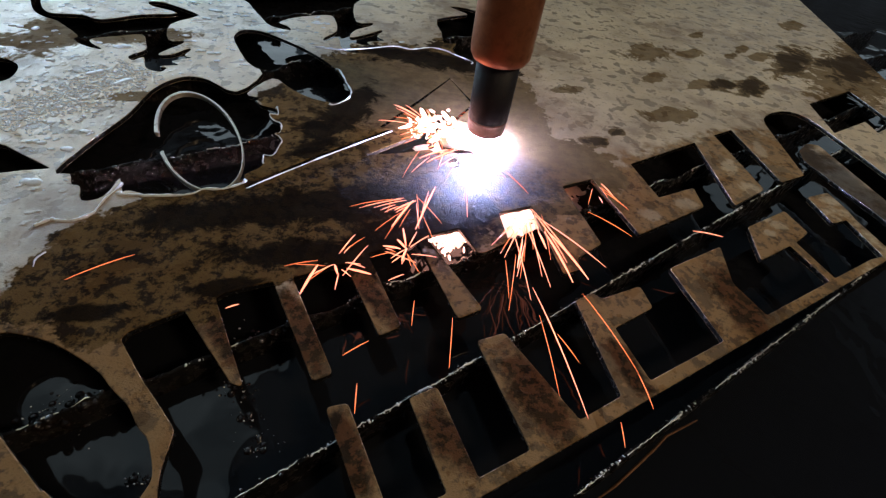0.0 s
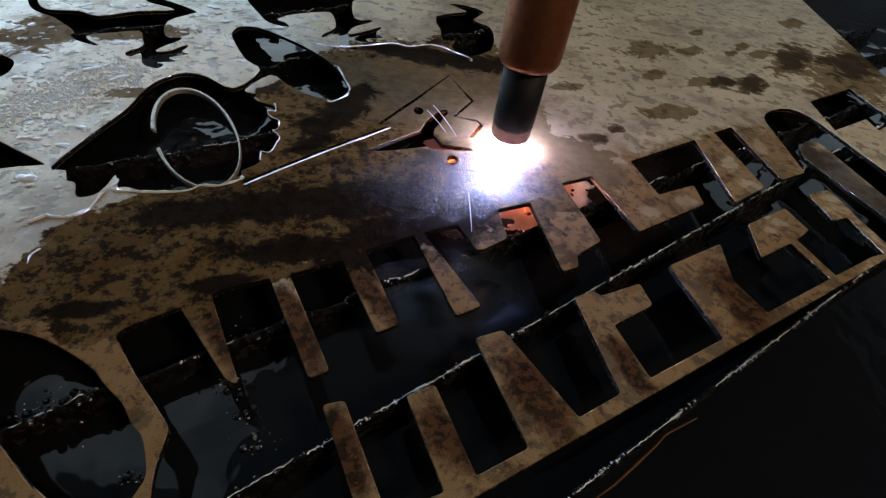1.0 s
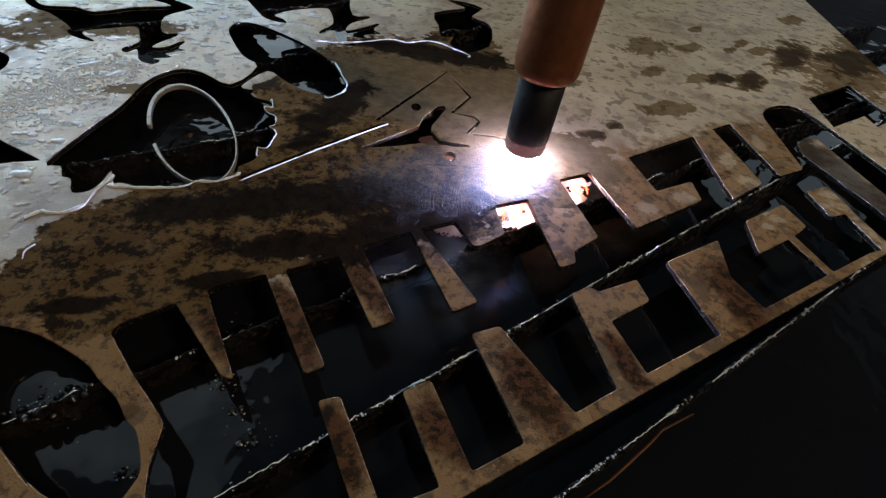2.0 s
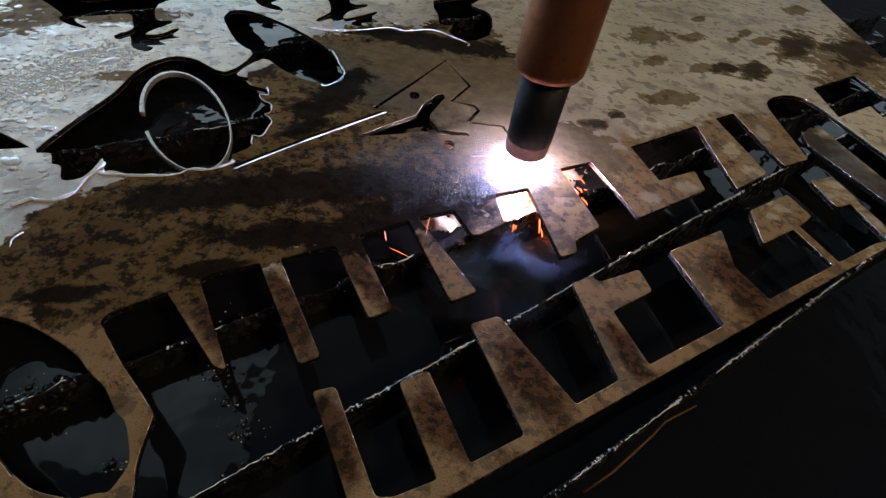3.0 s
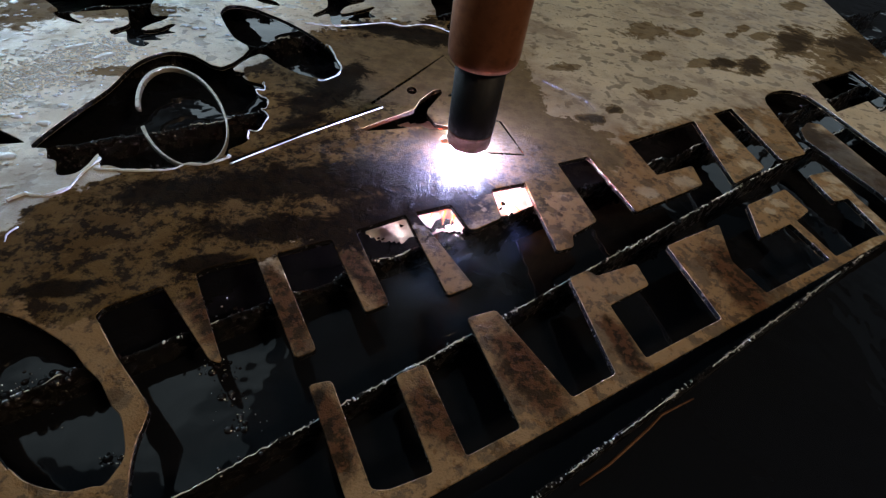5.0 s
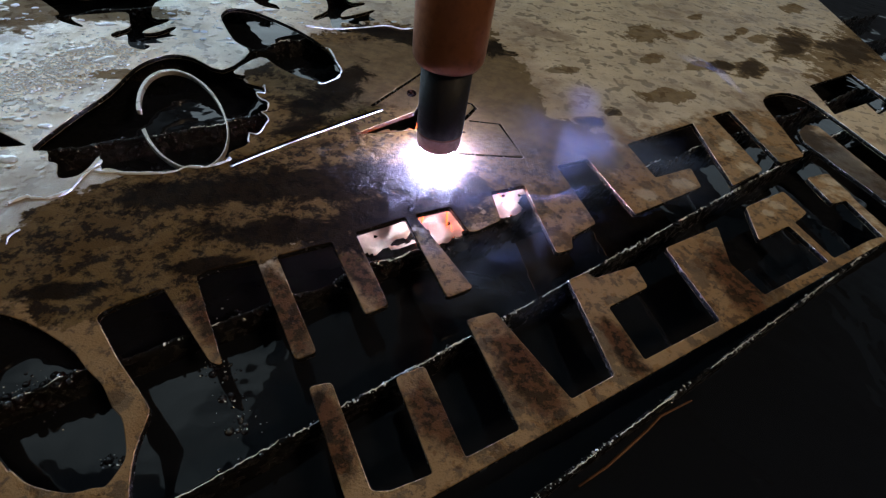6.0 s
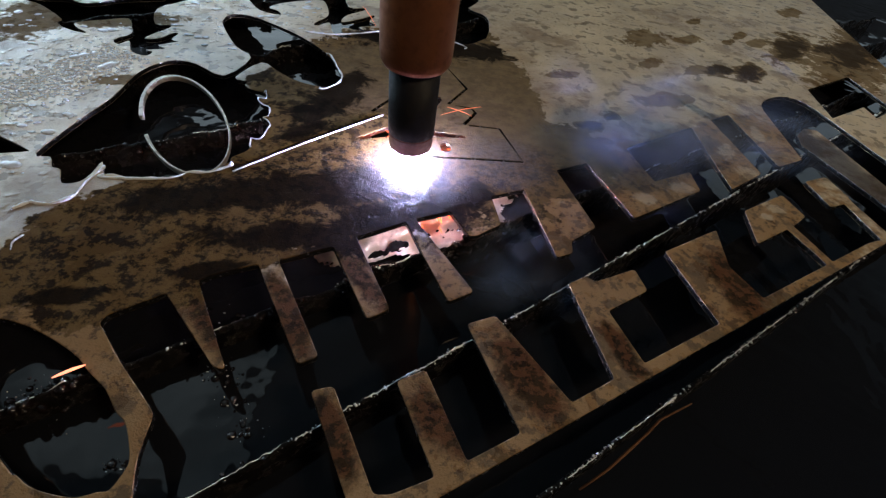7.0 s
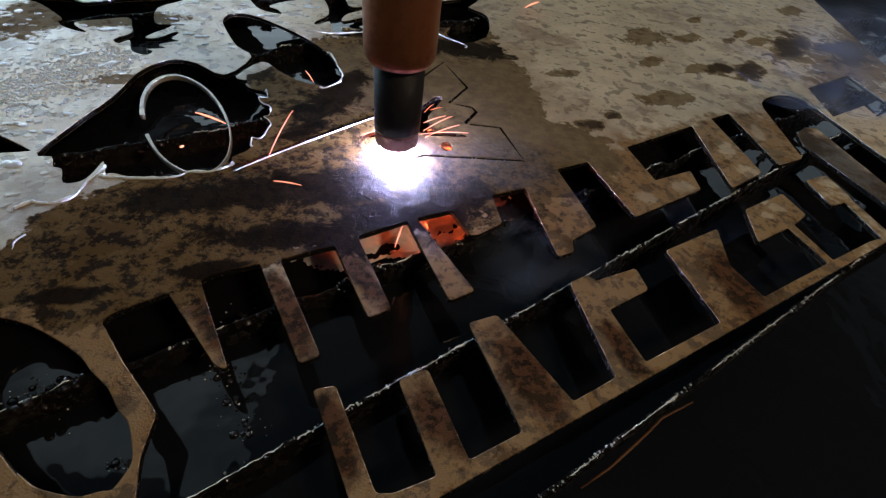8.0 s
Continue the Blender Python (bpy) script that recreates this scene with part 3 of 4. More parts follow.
    tagged(crust, "wet black slag lumps", kind="stuff")
    whole.matrix_world = pose(-math.sin(radians(angle)) * offset / 1000, math.cos(radians(angle)) * offset / 1000, 0, 0, 0, angle)
    return whole


def rusty_rod():
    """A thin bent rod lying beside the outermost slat."""
    pts = [Vector((x / 1000, y / 1000, -0.012)) for x, y in ((61, 50), (72, 58), (81, 66), (90, 74), (96, 80), (111, 89))]
    return tagged(smooth(part("rusty_rod", tube(pts, [0.0004, 0.0005, 0.0006, 0.0005, 0.0005, 0.0003]), RUST)), "thin bent rusty rod beside a slat", "rod")


room()
tank()
for k, (offset, angle, bright) in enumerate(((6, 38.2, True), (61.2, 40.9, True), (116.5, 38.2, False), (187, 37.5, False), (257.5, 36.5, False),
                                             (350, 42, False), (449, 42, False), (545, 42, False))):
    slat(offset, angle, k, bright)


# ---- the sheet ----
def steel_sheet():
    corner = [(-480, -304), (396, 304), (535, 1200), (-700, 1200), (-700, -304)]
    letters = LETTER_SIDE + LETTER_TOP + LETTER_TOP_FAR + LETTER_TONGUE + LETTER_FOOT_FAR + LETTER_FOOT[::-1]
    egg = flowing(EGG)
    holes = [rounded(letters), rounded(NOTCH), egg, flowing(GECKO, 3), flowing(GECKO_LOW, 3), flowing(STAR_HOLE, 2),
             flowing(PEBBLE), flowing(FIN, 3), flowing(BIRD_HEAD + BIRD_BELLY, 3), rounded(ARROW, 1.0),
             oval(-35, 279.4, 3.7, 5.4, 10, 28), oval(-5.6, 226.4, 3.7, 5.0, 10, 28),
             slit(KERF_A, 3.0), slit(KERF_B[:2] + KERF_C, 2.8), slit(KERF_D, 2.4)]
    bm = sheet([corner] + holes, THICK, 0.0003)
    return tagged(two_tone(part("steel_sheet", bm, PLATE)), "wet rusty steel sheet with cut-out animals and letters", "steel sheet")


def ring_strip():
    ring = oval(*RING)
    middle = Vector(RING[:2])
    gap = min(range(96), key=lambda k: (ring[k] - Vector((-173.5, 200.5))).length)
    ring = [ring[(gap + 3 + k) % 96] for k in range(91)]
    inner = [p + (middle - p).normalized() * (1.4 - 0.026 * (p.x - middle.x)) for p in ring]
    bm = sheet([ring + inner[::-1]], THICK, 0.0002)
    return tagged(part("steel_ring", bm, BARE), "thin split steel ring standing in the cut-out bird", "steel ring")


steel_sheet()
ring_strip()
rusty_rod()


# ---- the torch ----
def torch():
    t = tagged(new("plasma_torch"), "copper-sleeved plasma torch with a black nozzle cap", "plasma torch")
    smooth(part("sleeve", lathe([(12.6, 47), (15.5, 48.2), (17.2, 51), (17.6, 55), (17.6, 260)], 72), COPPER, t, "tarnished copper-brown sleeve"))
    smooth(part("nozzle_cap", lathe([(11.9, 11), (12.5, 11.6), (12.6, 20), (12.8, 48)], 72), BLACK, t, "black nozzle cap"))
    smooth(part("shield", lathe([(3, 0.2), (8.0, 0), (10.4, 0.8), (11.7, 2.4), (12.1, 4.0), (12.2, 10.2), (12.5, 10.5), (12.5, 11.2), (11.8, 11.6)], 64), SHIELD, t, "heat-stained copper shield tip"))
    for ob in t.children:
        ob.data.transform(Matrix.Scale(0.001, 4))
    # arc widened beyond its core: the glare beside the tip is put into its shape
    bm = lathe([(1.2, 0.1), (4.6, -0.9), (8.0, -2.4), (10.4, -4.4), (9.6, -5.5), (4.0, -6.0)], 40)
    part("arc", bm, ARC, t, "blinding blue-white plasma arc").data.transform(Matrix.Scale(0.001, 4))
    bm = lathe([(0.8, -9.6), (1.6, -11), (2.0, -16), (1.2, -22)], 16)
    part("jet", bm, JET, t, "white plasma jet below the sheet").data.transform(Matrix.Scale(0.001, 4))
    bm = lathe([(0.8, -10), (2.4, -12), (3.0, -16), (1.6, -21)], 16)
    part("molten_stream", bm, MOLTEN, t, "orange molten metal below the cut").data.transform(Matrix.Translation((0.004, -0.008, 0)) @ Matrix.Scale(0.001, 4))
    return t


TORCH = torch()


# ---- water, spray and sparks ----
def inside(p, line):
    """Whether the point lies in the closed outline."""
    hit, n = False, len(line)
    for k in range(n):
        (x0, y0), (x1, y1) = line[k - 1], line[k]
        if (y0 > p[1]) != (y1 > p[1]) and p[0] < x0 + (p[1] - y0) * (x1 - x0) / (y1 - y0):
            hit = not hit
    return hit


HOLES = [[tuple(p) for p in h] for h in (GECKO, GECKO_LOW, STAR_HOLE, PEBBLE, FIN, BIRD_HEAD + BIRD_BELLY, EGG)]


def droplets():
    """Beads of water strewn over the dry part of the sheet: flattened, lopsided caps, and a band of fine spray."""
    rng = random.Random(5)
    drops, fine = [], []
    while len(drops) < 900:
        x, y = rng.uniform(-360, -70), rng.uniform(120, 520)
        near = noise.noise((x * 0.012, y * 0.012, 4.0)) * 0.6 + (0.35 if x < -140 else -0.1)
        if rng.random() > near + 0.25:
            continue
        if any(inside((x + u, y + v), h) for h in HOLES for u, v in ((0, 0), (3, 0), (-3, 0), (0, 3), (0, -3))):
            continue
        if (y < 170 and x > -195) or (((x + 35) / 135) ** 2 + ((y - 215) / 110) ** 2 < 1 and x > -170):
            continue
        r = rng.choice((0.5, 0.6, 0.8, 0.9, 1.1, 1.4, 2.4)) * rng.uniform(0.8, 1.3) / 1000
        turn = rng.gauss(20, 25)
        at = pose(x / 1000, y / 1000, 0.0, 0, 0, turn)
        for _ in range(1 if r < 0.001 else 3):
            part_r = r * rng.uniform(0.6, 1.0)
            m = at @ pose(rng.gauss(0, r * 0.7), rng.gauss(0, r * 0.3), -0.00002) @ Matrix.Diagonal((part_r * rng.uniform(1, 1.7), part_r, min(part_r, 0.0013) * 0.5, 1))
            drops.append(m)
    while len(fine) < 1500:
        u, v = rng.uniform(-45, 50), rng.gauss(0, 13)
        x, y = -249 + u * 0.34 - v * 0.94, 234 + u * 0.94 + v * 0.34
        if any(inside((x, y), h) for h in HOLES):
            continue
        r = rng.uniform(0.4, 1.0) / 1000
        fine.append(pose(x / 1000, y / 1000, 0, 0, 0, rng.uniform(-20, 60)) @ Matrix.Diagonal((r * rng.uniform(1.0, 1.7), r, r * 0.45, 1)))
    for name, poses, level, label in (("water_drops", drops, 2, "pale opaque water drops strewn over the steel sheet"),
                                      ("water_spray", fine, 1, "fine spray of water beads on the steel sheet")):
        tagged(smooth(blobs(name, poses, PALE_WATER, level)), label, "water drops", kind="stuff")


def bead(line, radius, label, material):
    """A raised white line, uneven along its way: a water film's rim or a cut edge's painted glint."""
    pts = []
    curve = flowing([tuple(p) for p in line], 8)[:8 * (len(line) - 1)]
    curve = [line[0] if k == 0 else p for k, p in enumerate(curve)]
    for p in curve:
        p = Vector(p)
        n = 0.5 * noise.noise((p.x * 0.3, p.y * 0.3, 2))
        pts.append(((p.x + n) / 1000, (p.y + n) / 1000, 0.0001))
    radii = [radius * max(0.15, 0.85 + 0.9 * noise.noise((p[0] * 160, p[1] * 160, 1)) + 0.5 * noise.noise((p[0] * 700, p[1] * 700, 4))) / 1000 for p in pts]
    return tagged(smooth(part("edge_bead", tube(pts, radii), material)), label, "edge bead")


def foam():
    """Churned water under the torch: a low ragged mound, added pale so the openings glow."""
    bm = bmesh.new()
    bmesh.ops.create_grid(bm, x_segments=80, y_segments=80, size=0.058)
    for v in list(bm.verts):
        r = v.co.xy.length
        if r > 0.058 - 0.012 * abs(noise.noise(v.co * 70)):
            bm.verts.remove(v)
            continue
        n = noise.fractal(v.co * 90, 0.6, 2.0, 4)
        v.co.z = WATER_Z - 0.001 + 0.004 * max(0, 1 - r / 0.075) + 0.0035 * n * (1 - r / 0.080)
        v.co.x *= 1.4
    return tagged(smooth(part("foam", bm, FOAM)), "pale mound of churned water added to catch the jet's light", "foam")


def bubbles():
    """Clusters of bubbles and wet slag on the quench water."""
    rng = random.Random(8)
    poses = []
    for x, y, spread, n in ((-75, 72, 4, 16), (-67, 63, 2.5, 9), (-58, 55, 3.5, 14), (-93, 37.6, 2, 8), (-131, 55, 6, 26), (-137, 51, 4, 14), (-126, 60, 4, 12),
                            (-59, 106, 5, 8), (-79, 100, 4, 8), (-165, 183, 2, 5), (122, 247, 5, 9), (68, 238, 4, 8), (115, 262, 6, 9)):
        for _ in range(n):
            r = rng.choice((0.3, 0.4, 0.6, 0.9, 1.4)) * rng.uniform(0.8, 1.2) / 1000
            poses.append(pose((x + rng.gauss(0, spread)) / 1000, (y + rng.gauss(0, spread * 0.6)) / 1000, WATER_Z - r * 0.1) @ Matrix.Diagonal((r, r, r * 0.8, 1)))
    # white specks paint the glints among the bubbles
    glints = []
    for x, y, spread, n in ((-75, 72, 4, 14), (-67, 63, 3, 8), (-58, 55, 4, 14), (-93, 37.6, 2, 7), (-131, 55, 7, 26), (-137, 51, 5, 16), (-126, 60, 5, 12), (-79, 100, 6, 6), (115, 262, 6, 10)):
        for _ in range(n):
            r = rng.choice((0.1, 0.13, 0.18, 0.26)) / 1000
            glints.append(pose((x + rng.gauss(0, spread)) / 1000, (y + rng.gauss(0, spread * 0.6)) / 1000, WATER_Z + rng.uniform(0, 0.0012)) @ Matrix.Diagonal((r * rng.uniform(1, 2), r, r, 1)))
    tagged(smooth(blobs("froth", glints, GLINT_WHITE)), "white specks painting glints on the dark water", "froth", kind="stuff")
    tagged(smooth(blobs("bubbles", poses, CRUST, 3)), "clusters of glossy bubbles on the dark water", "bubbles", kind="stuff")


def smoke_puff(seed):
    """A curled veil of thin smoke, about two units across, to be scaled."""
    bm = bmesh.new()
    bmesh.ops.create_grid(bm, x_segments=28, y_segments=28, size=1)
    for v in list(bm.verts):
        if v.co.xy.length > 1.02:
            bm.verts.remove(v)
            continue
        v.co.z = 0.2 * noise.fractal(Vector((v.co.x, v.co.y, seed)), 0.9, 2.0, 2)
    return tagged(smooth(part("smoke_puff", bm, SMOKE)), "thin bluish smoke drifting off the cut", "smoke", "puffs of smoke")


def streak(length, thick, bend=0.0):
    """A glowing streak along x, thin at both ends."""
    n = 9
    pts = [((k / n - 0.5) * length, 0, bend * length * (0.25 - (k / n - 0.5) ** 2)) for k in range(n + 1)]
    return tube(pts, [thick * (0.15 + 0.85 * math.sin(math.pi * min(1, 0.06 + 0.9 * k / n)) ** 0.7) for k in range(n + 1)], 6)


def spray():
    """Molten drops thrown down below the sheet."""
    rng = random.Random(11)
    bm = bmesh.new()
    for _ in range(190):
        one = streak(rng.uniform(0.003, 0.012), rng.uniform(0.00018, 0.0005), 0.3)
        a, r = rng.uniform(0, 2 * math.pi), rng.uniform(0.006, 0.046)
        me = bpy.data.meshes.new("drop")
        one.transform(pose(r * math.cos(a), r * math.sin(a), -0.011 - rng.uniform(0, 0.013), 0, rng.uniform(10, 70), math.degrees(a)))
        one.to_mesh(me)
        one.free()
        bm.from_mesh(me)
        bpy.data.meshes.remove(me)
    return tagged(part("ember_spray", bm, EMBER, TORCH, "orange molten spray below the sheet"), kind="stuff")


def slug(a, b):
    """A short bar of steel that fills the cut until the torch melts it out."""
    d = b - a
    bm = box(bmesh.new(), -d.length / 2 - 0.0002, -0.00125, -THICK + 0.0004, d.length / 2 + 0.0002, 0.00125, -0.0001)
    ob = tagged(part("kerf_slug", bm, PLATE), "narrow strip of steel in the line of the cut", "steel strip", "strips in the line of the cut")
    mid = (a + b) / 2
    ob.data.transform(pose(mid.x, mid.y, 0, 0, 0, math.degrees(math.atan2(d.y, d.x))))
    return ob, mid


droplets()
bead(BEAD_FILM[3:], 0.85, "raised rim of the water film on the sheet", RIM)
bead(BEAD_BIRD, 1.0, "white painted glint along the bird's cut edge", GLINT_WHITE)
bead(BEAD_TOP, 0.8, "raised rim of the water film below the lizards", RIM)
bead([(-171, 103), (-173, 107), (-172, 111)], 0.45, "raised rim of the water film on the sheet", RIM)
bead([(x + 1.7, y - 1.3) for x, y in KERF_A], 0.5, "white painted glint along a straight cut", GLINT_WHITE)
bead(BIRD_HEAD[16:21], 0.7, "white painted glint along the leaf-shaped cut", GLINT_WHITE)
bead(BIRD_BELLY[3:15], 0.42, "white painted glint along the toothed cut", GLINT_WHITE)
bubbles()
FOAM_MOUND = foam()
spray()

# seconds, ends of the streak on the plan and its height in millimetres, thickness
FLIGHTS = [
    (0.0, -149, 95, -132, 113, 6, 1),
    (0.0, -13, 187, -18, 152, 10, 3),
    (0.0, -16, 182, -17, 159, 10, 2),
    (0.0, -34, 174, -34, 163, 8, 1),
    (0.0, -38, 138, -44, 118, 8, 2),
    (0.0, -56, 122, -58, 105, 8, 3),
    (0.0, -46, 119, -45, 110, 8, 2),
    (0.0, -80, 97, -84, 94, 6, 2),
    (0.0, -30, 139, -15, 135, 5, 2),
    (0.0, -25, 122, -19, 127, 5, 2),
    (0.0, -12, 113, -11, 100, 6, 1),
    (0.0, -34, 82, -26, 90, 6, 1),
    (0.0, -26, 72, -24, 61, 6, 1),
    (0.0, 5, 107, 6, 84, 6, 1),
    (0.0, 71, 192, 93, 177, 6, 1),
    (0.0, 129, 190, 145, 189, 6, 2),
    (0.0, 39, 181, 61, 142, 10, 2),
    (0.0, 28, 166, 37, 120, 10, 2),
    (0.0, 34, 171, 46, 129, 10, 2),
    (0.0, 44, 178, 47, 146, 10, 1),
    (0.0, 31, 148, 28, 114, 8, 1),
    (0.0, 26, 143, 28, 120, 8, 1),
    (0.0, 35, 155, 31, 132, 10, 2),
    (0.0, 38, 127, 56, 71, 10, 2),
    (0.0, 61, 130, 79, 94, 8, 1),
    (0.0, 80, 95, 83, 81, 6, 1),
    (0.0, 41, 114, 47, 79, 8, 1),
    (0.0, 48, 106, 56, 94, 8, 1),
    (0.0, 70, 74, 70, 65, 5, 1),
    (0.0, -12, 232, -14, 209, 6, 2),
    (0.0, 23, 216, 38, 197, 8, 1),
    (0.0, 3, 194, 6, 169, 8, 2),
    (0.0, -27, 221, -32, 193, 8, 1),
    (0.0, -20, 217, -28, 199, 8, 2),
    (3.5, 31, 169, 29, 151, 6, 2),
    (3.5, 38, 170, 41, 139, 8, 1),
    (3.5, 35, 161, 38, 146, 8, 1),
    (3.5, 63, 237, 56, 206, 8, 2),
    (3.5, 79, 249, 66, 222, 10, 1),
    (3.0, -8, 157, -8, 145, 3, 1),
    (3.0, -27, 143, -25, 137, 3, 2),
    (3.0, -23, 134, -13, 130, 2, 1),
    (4.0, 21, 173, -12, 154, 6, 5),
    (4.0, 20, 171, -2, 148, 7, 5),
    (4.0, 23, 169, 3, 138, 8, 5),
    (4.0, 24, 167, 16, 148, 9, 5),
    (4.0, 26, 164, 22, 146, 9, 5),
    (4.0, 27, 161, 24, 135, 9, 5),
    (4.0, 30, 162, 32, 139, 9, 5),
    (4.0, 33, 163, 35, 138, 9, 5),
    (4.0, 35, 164, 40, 146, 9, 5),
    (4.0, 38, 165, 43, 139, 9, 5),
    (4.0, 41, 175, 46, 171, 9, 5),
    (4.0, 40, 187, 52, 190, 9, 5),
    (4.0, -8, 184, 8, 188, 6, 5),
    (4.0, 52, 233, 64, 240, 12, 5),
    (4.0, 48, 239, 56, 256, 14, 5),
    (4.0, 43, 161, 52, 143, 8, 5),
    (4.0, 29, 160, 28, 124, 8, 5),
    (4.0, 18, 163, 7, 137, 7, 5),
    (4.5, 31, 161, 37, 111, 8, 1),
    (4.5, -44, 113, -26, 122, 5, 1),
    (4.5, 45, 256, 52, 261, 10, 2),
    (6.5, 5, 146, 10, 129, 5, 1),
    (6.5, -23, 138, -25, 125, 5, 1),
    (7.5, 1, 346, 15, 382, 10, 2),
    (7.5, 2, 332, 9, 358, 10, 1),
    (7.5, 6, 363, 21, 395, 10, 3),
    (0.5, -139, 354, -131, 368, 6, 2),
    (0.5, -134, 366, -117, 357, 6, 1),
    (0.5, -23, 215, -23, 159, 6, 5),
    (0.5, -18, 213, -16, 184, 6, 5),
    (0.5, -27, 217, -27, 186, 6, 5),
    (1.0, -28, 267, -12, 242, 8, 5),
    (1.0, -25, 275, -6, 241, 8, 5),
    (1.0, 6, 189, 10, 159, 6, 5),
    (7.5, -23, 139, -15, 144, 2, 1),
    (7.0, -101, 410, -79, 367, 10, 1),
    (7.0, -117, 54, -110, 60, 2, 3),
    (7.0, -9, 252, 7, 246, 12, 1),
    (7.0, -12, 241, 12, 259, 12, 1),
    (8.0, -147, 208, -127, 202, 8, 3),
    (8.0, -98, 226, -94, 178, 8, 2),
    (8.0, -86, 163, -72, 163, 6, 2),
    (8.0, 45, 477, 60, 502, 8, 3),
    (8.0, -109, 281, -99, 267, 6, 2),
    (8.0, -142, 180, -141, 182, 4, 3),
    (8.0, -21, 228, -9, 240, 12, 2),
    (8.0, -20, 219, -5, 241, 12, 2),
    (8.0, -21, 219, 6, 228, 10, 2),
    (8.0, -22, 236, -18, 248, 14, 1),
    (8.0, -18, 213, -0, 232, 12, 2),
    (8.0, -19, 240, -12, 246, 14, 1),
    (8.0, -20, 134, -19, 149, 3, 2),
]

TORCH_WAY = [(0.0, 10.8, 257.6), (0.5, 19.4, 254.5), (1.0, 27.6, 251.5), (1.5, 33.3, 244.6), (2.2, 38.5, 231.5), (3.0, 38.3, 220.2),
             (3.5, 31.4, 219.0), (4.0, 23.8, 217.8), (4.5, 15.6, 216.5), (6.0, -9.3, 211.3), (6.5, -17.3, 211), (7.0, -25.2, 210),
             (7.5, -30.7, 210.2), (8.0, -33.6, 211.0)]


def torch_at(t):
    for (t0, x0, y0), (t1, x1, y1) in zip(TORCH_WAY, TORCH_WAY[1:]):
        if t <= t1:
            u = (t - t0) / (t1 - t0)
            return Vector((x0 + (x1 - x0) * u, y0 + (y1 - y0) * u)) / 1000
    return Vector(TORCH_WAY[-1][1:]) / 1000


def burst():
    """The pierce at the start: many thin sparks thrown out from the cut and from the openings below it."""
    rng = random.Random(21)
    made = []
    for x, y, n, lo, hi, far in ((-22, 252, 26, 110, 290, 24), (0, 236, 16, 200, 340, 26), (38, 184, 16, 235, 320, 46), (-22, 180, 16, 205, 320, 26),
                                 (-50, 126, 14, 0, 360, 14), (-20, 140, 14, 0, 360, 14), (78, 220, 6, 250, 330, 20)):
        for _ in range(n):
            a, length = radians(rng.uniform(lo, hi)), rng.uniform(0.25, 1.0) * far
            r = rng.uniform(0, 0.9) * far * 0.6
            u, v = math.cos(a), math.sin(a)
            made.append((0.0, x + u * r, y + v * r, x + u * (r + length), y + v * (r + length), rng.uniform(3, 10), rng.choice((1, 1, 2, 2, 3))))
    return made


def molten_splash():
    """A white-hot gout that the pierce throws up beside the nozzle, and that falls back into the tank."""
    rng = random.Random(4)
    poses = []
    for _ in range(110):
        r = rng.choice((0.4, 0.6, 0.8, 1.2, 1.9)) / 1000
        d = Vector((rng.gauss(-0.006, 0.007), rng.gauss(0.0, 0.008), abs(rng.gauss(0.001, 0.003))))
        poses.append(Matrix.Translation(d) @ pose(0, 0, 0, 0, rng.uniform(-30, 30), rng.uniform(0, 180)) @ Matrix.Diagonal((r * rng.uniform(1, 4.0), r * 0.8, r * 0.6, 1)))
    # the last two are added below the openings to make them glow
    for x, y, z in ((-17, 252, 4), (40, 202, -12), (2, 174, -12)):
        ob = tagged(smooth(blobs("molten_splash", poses, GOUT, 2)), "white-hot gout of molten metal thrown off by the pierce", "molten splash", "gouts of the pierce")
        here, low = pose(x / 1000, y / 1000, z / 1000), pose(x / 1000, y / 1000, -0.15)
        walk(ob, [(0.0, here), (0.1, here), (0.3, pose(x / 1000, y / 1000, z / 1000 - 0.06)), (0.5, low), (8.0, low)])


def fly_sparks():
    """Each spark leaves the arc, flies out in a falling arc and goes out in the tank."""
    for t, x0, y0, x1, y1, z, size in FLIGHTS + burst():
        a, b = Vector((x0, y0)) / 1000, Vector((x1, y1)) / 1000
        ob = part("spark", streak((b - a).length, {1: 0.00016, 2: 0.00025, 3: 0.00055, 5: 0.00014}[size], 0.12), PALE if size == 5 else HOT if size > 1 else SPARK)
        tagged(ob, "bright hot spark flying from the torch" if size > 1 else "thin orange spark flying from the torch", "spark", "sparks thrown by the torch")
        src = torch_at(t)
        if (a - src).length > (b - src).length:
            a, b = b, a
        mid, way = (a + b) / 2, (b - a).normalized()
        turn = math.degrees(math.atan2(way.y, way.x))
        rows = []
        if t > 0.3:
            rows = [(0.0, pose(src.x, src.y, -0.12, 0, 0, turn)), (t - 0.3, pose(src.x, src.y, -0.12, 0, 0, turn)),
                    (t - 0.1, pose(*(src.lerp(mid, 0.4)), z / 1000 - 0.004, 0, 0, turn))]
        rows.append((t, pose(mid.x, mid.y, z / 1000, 0, 0, turn)))
        if t < 7.7:
            for k, (far, fall) in enumerate(((0.03, 0.004), (0.05, 0.06), (0.06, 0.14))):
                p = mid + way * far
                rows.append((t + 0.1 * (k + 1), pose(p.x, p.y, z / 1000 - fall, 0, 10 * (k + 1), turn)))
            rows.append((8.0, rows[-1][1]))
        walk(ob, rows)


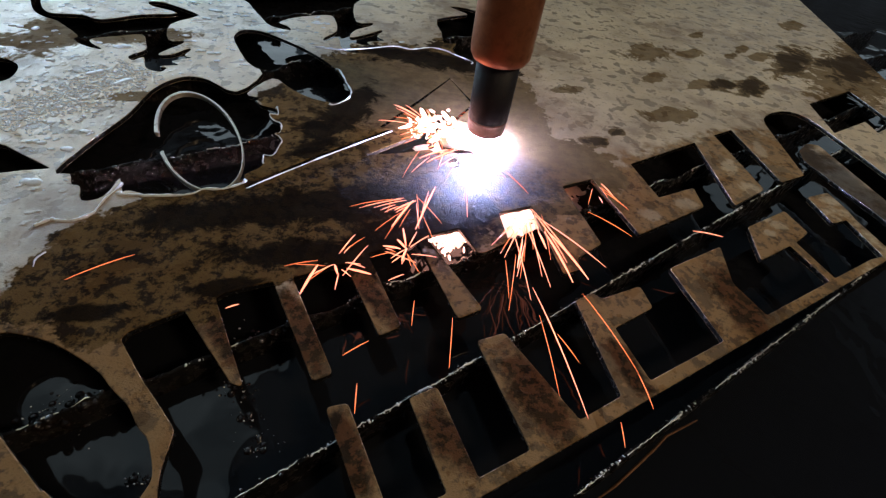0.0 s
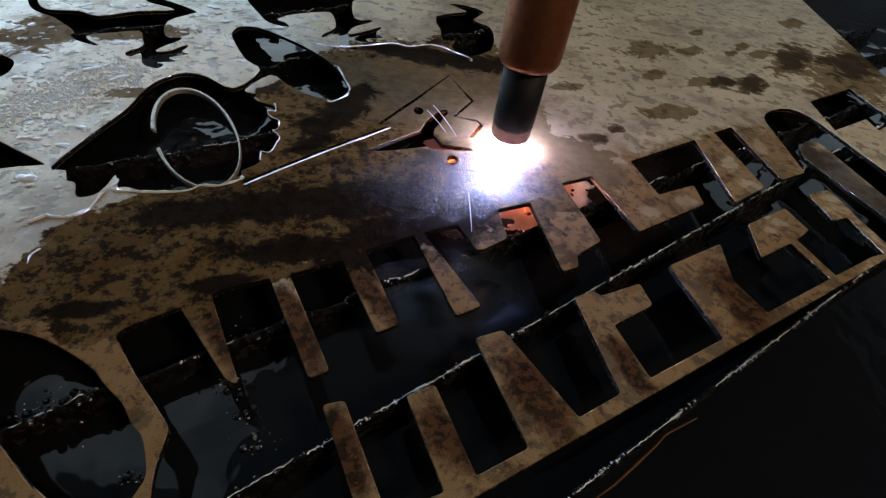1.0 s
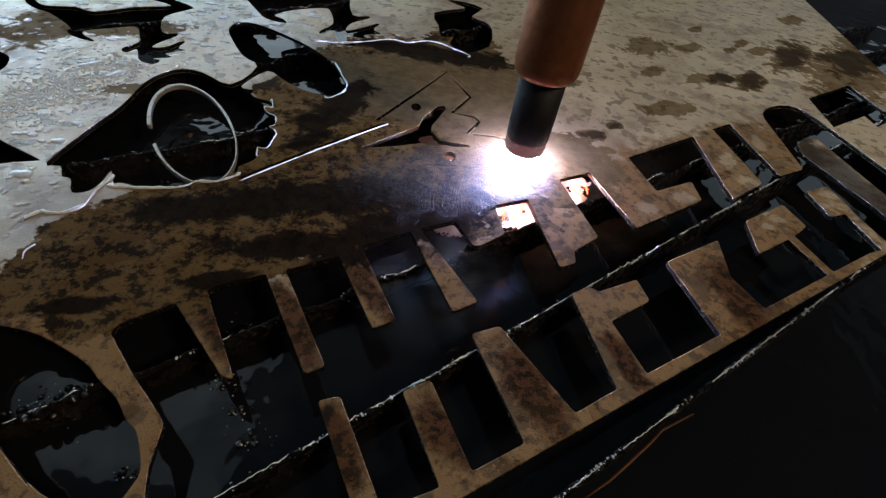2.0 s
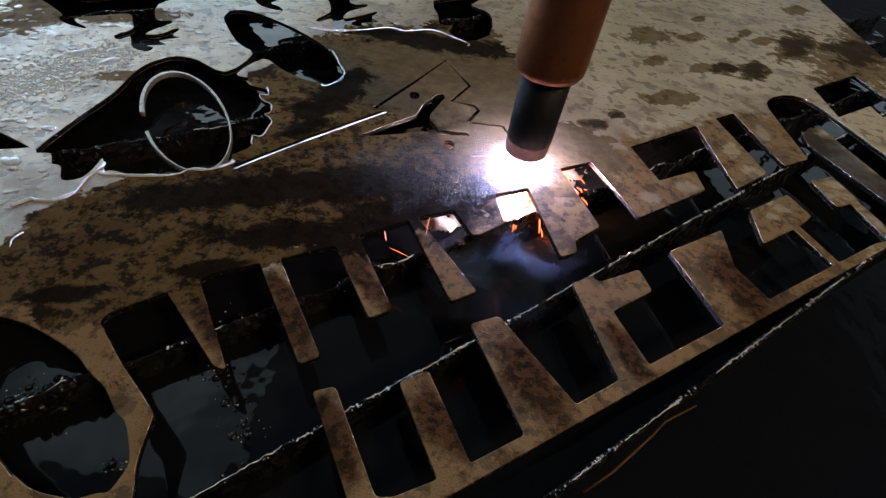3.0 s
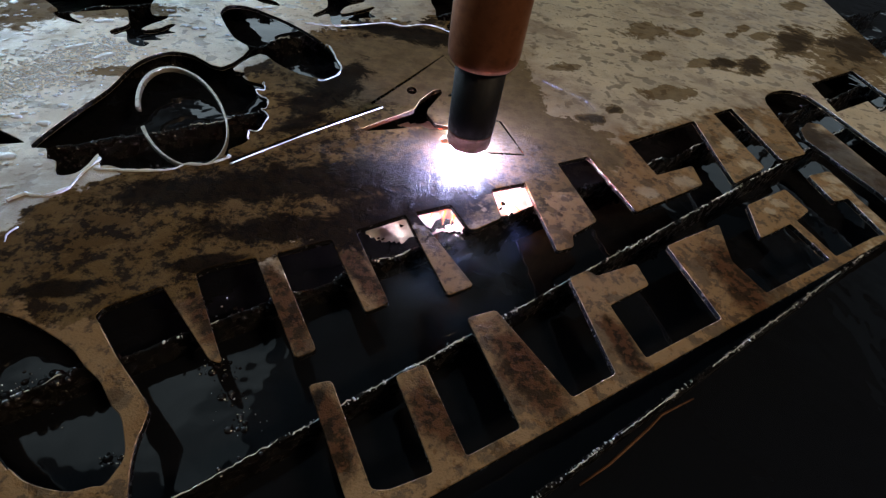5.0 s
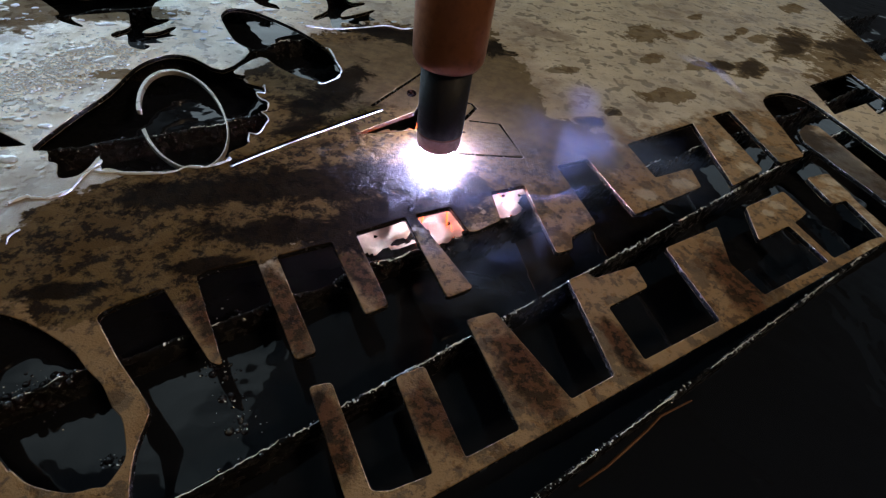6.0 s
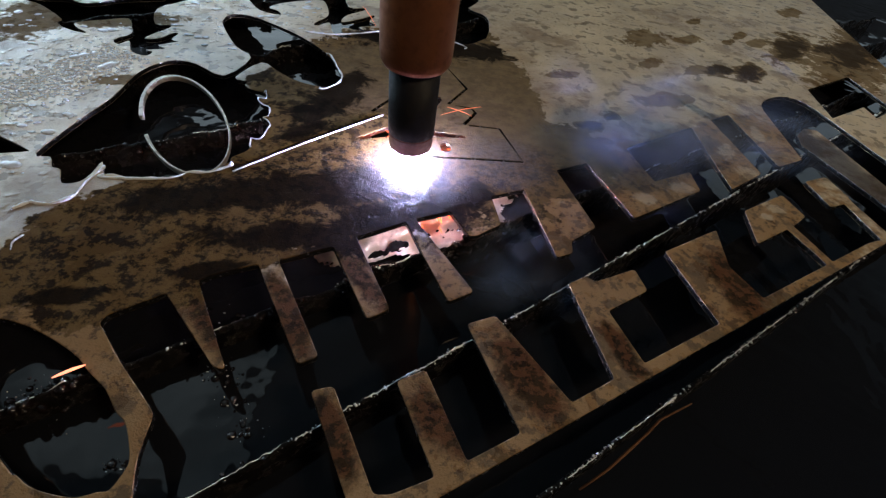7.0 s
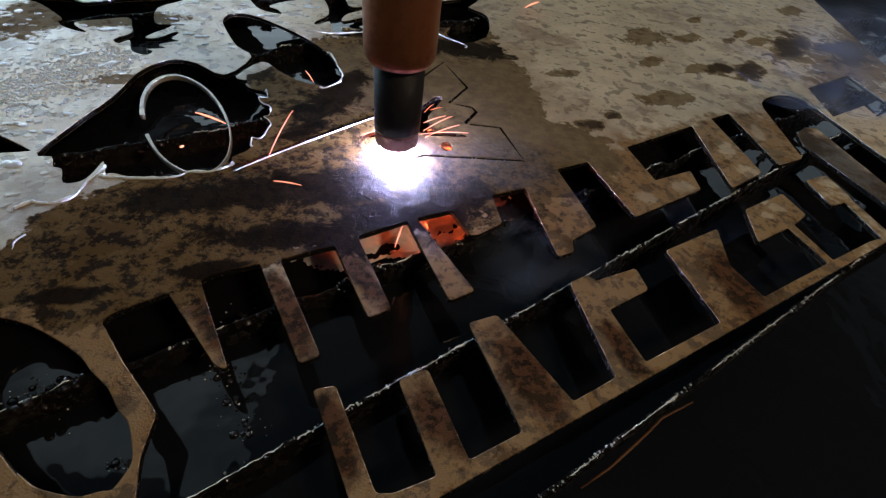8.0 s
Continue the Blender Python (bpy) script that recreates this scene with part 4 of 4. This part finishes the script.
def drop_slugs():
    line = [Vector(p) / 1000 for p in KERF_D]
    for a, b in zip(line, line[1:]):
        n = max(1, round((b - a).length / 0.008))
        for k in range(n):
            ob, mid = slug(a.lerp(b, k / n), a.lerp(b, (k + 1) / n))
            start = 0.0 if b == line[1] else (0.8 if b == line[2] else 2.4)
            t = min((start + 0.1 * s for s in range(int((8 - start) * 10))), key=lambda s: (torch_at(s) - mid).length)
            t = min(max(t, 0.1), 7.7)
            rows = [(0.0, pose(0, 0, 0)), (t, pose(0, 0, 0)), (t + 0.2, pose(0, 0, -0.1))]
            walk(ob, rows + [(8.0, rows[-1][1])])


# seconds at which a puff leaves the cut, its size, and the way it takes: seconds later, x, y and height in millimetres
PUFFS = [
    (5.1, 52, ((0.4, 40, 215, 4), (0.9, 70, 220, 12), (1.4, 95, 222, 18), (2.0, 135, 235, 26), (2.9, 235, 310, 40))),
    (5.5, 46, ((0.4, 40, 205, 4), (0.9, 85, 205, 14), (1.4, 115, 225, 20), (2.5, 215, 270, 34))),
    (5.9, 40, ((0.4, 30, 212, 3), (0.9, 60, 215, 8), (1.6, 120, 240, 20), (2.1, 190, 290, 30))),
    (4.2, 34, ((0.3, 20, 222, 4), (0.7, 60, 245, 14), (1.4, 110, 270, 22), (2.4, 200, 320, 34))),
    (5.3, 70, ((0.5, 60, 215, 6), (1.4, 150, 255, 20), (2.7, 275, 330, 30))),
    (5.6, 65, ((0.5, 50, 200, 6), (1.6, 170, 240, 20), (2.4, 240, 275, 30))),
    (0.0, 48, ((0.5, 10, 150, -21), (1.5, -15, 130, -21), (3.0, 25, 150, -21), (4.5, 0, 135, -21), (6.5, 30, 150, -21), (8.0, 45, 160, -21))),
    (6.0, 85, ((0.5, 60, 215, 8), (1.2, 160, 255, 24), (2.0, 262, 300, 40))),
    (6.1, 80, ((0.5, 50, 225, 8), (1.2, 150, 280, 24), (1.9, 300, 370, 44))),
    (6.2, 60, ((0.5, 50, 200, 6), (1.0, 130, 240, 20), (1.8, 265, 340, 44))),
]


def drift_smoke():
    """Each puff waits low in the tank under the sheet, rises beside the torch and drifts off."""
    for k, (start, size, way) in enumerate(PUFFS):
        ob = smoke_puff(k * 3.7)
        ob.scale = (size / 1000, size / 1000, size / 1000)
        rows = [(0.0, pose(0.0, 0.215, -0.1, 0, 0, 40 * k))]
        if start:
            rows.append((start, rows[0][1]))
        rows += [(start + s, pose(x / 1000, y / 1000, z / 1000 + 0.012, 12, -8, 40 * k + 12 * s)) for s, x, y, z in way if start + s <= 8.0]
        if rows[-1][0] < 8.0:
            rows.append((8.0, rows[-1][1]))
        walk(ob, rows)


# seconds, and how far the white jet and the orange metal are lowered into the mound to dim them
FLICKER = [(0.0, 0, 0), (0.3, 2, 1), (0.5, 20, 2), (0.7, 15, 3), (0.9, 8, 8), (1.0, 6, 6), (1.2, 5, 12), (1.5, 3, 10), (2.0, 2, 14), (2.9, 0, 12), (3.0, 0, 8),
           (3.3, 0, 10), (3.5, 0, 3), (3.7, 1, 6), (4.0, 0, 12), (4.5, 0, 14), (5.0, 1, 8), (6.0, 1, 5), (6.3, 4, 5), (6.5, 2, 4), (7.0, 1, 6), (7.5, 2, 8),
           (7.7, 12, 2), (8.0, 24, 0)]


def flicker():
    for ob in TORCH.children:
        if ob.name in ("jet", "molten_stream"):
            k = 1 if ob.name == "jet" else 2
            walk(ob, [(row[0], pose(0, 0, -row[k] / 1000)) for row in FLICKER])


def motions():
    drift_smoke()
    molten_splash()
    flicker()
    walk(TORCH, [(t, pose(x / 1000, y / 1000, 0.0062)) for t, x, y in TORCH_WAY])
    along = Vector((math.cos(radians(38.2)), math.sin(radians(38.2))))
    rows = []
    for t, x, y in TORCH_WAY:
        p = along * along.dot(Vector((x, y - 12))) / 1000 + Vector((-along.y, along.x)) * 0.176
        rows.append((t, pose(p.x, p.y, 0, 0, 0, 38.2)))
    walk(FOAM_MOUND, rows)
    drop_slugs()
    fly_sparks()


motions()
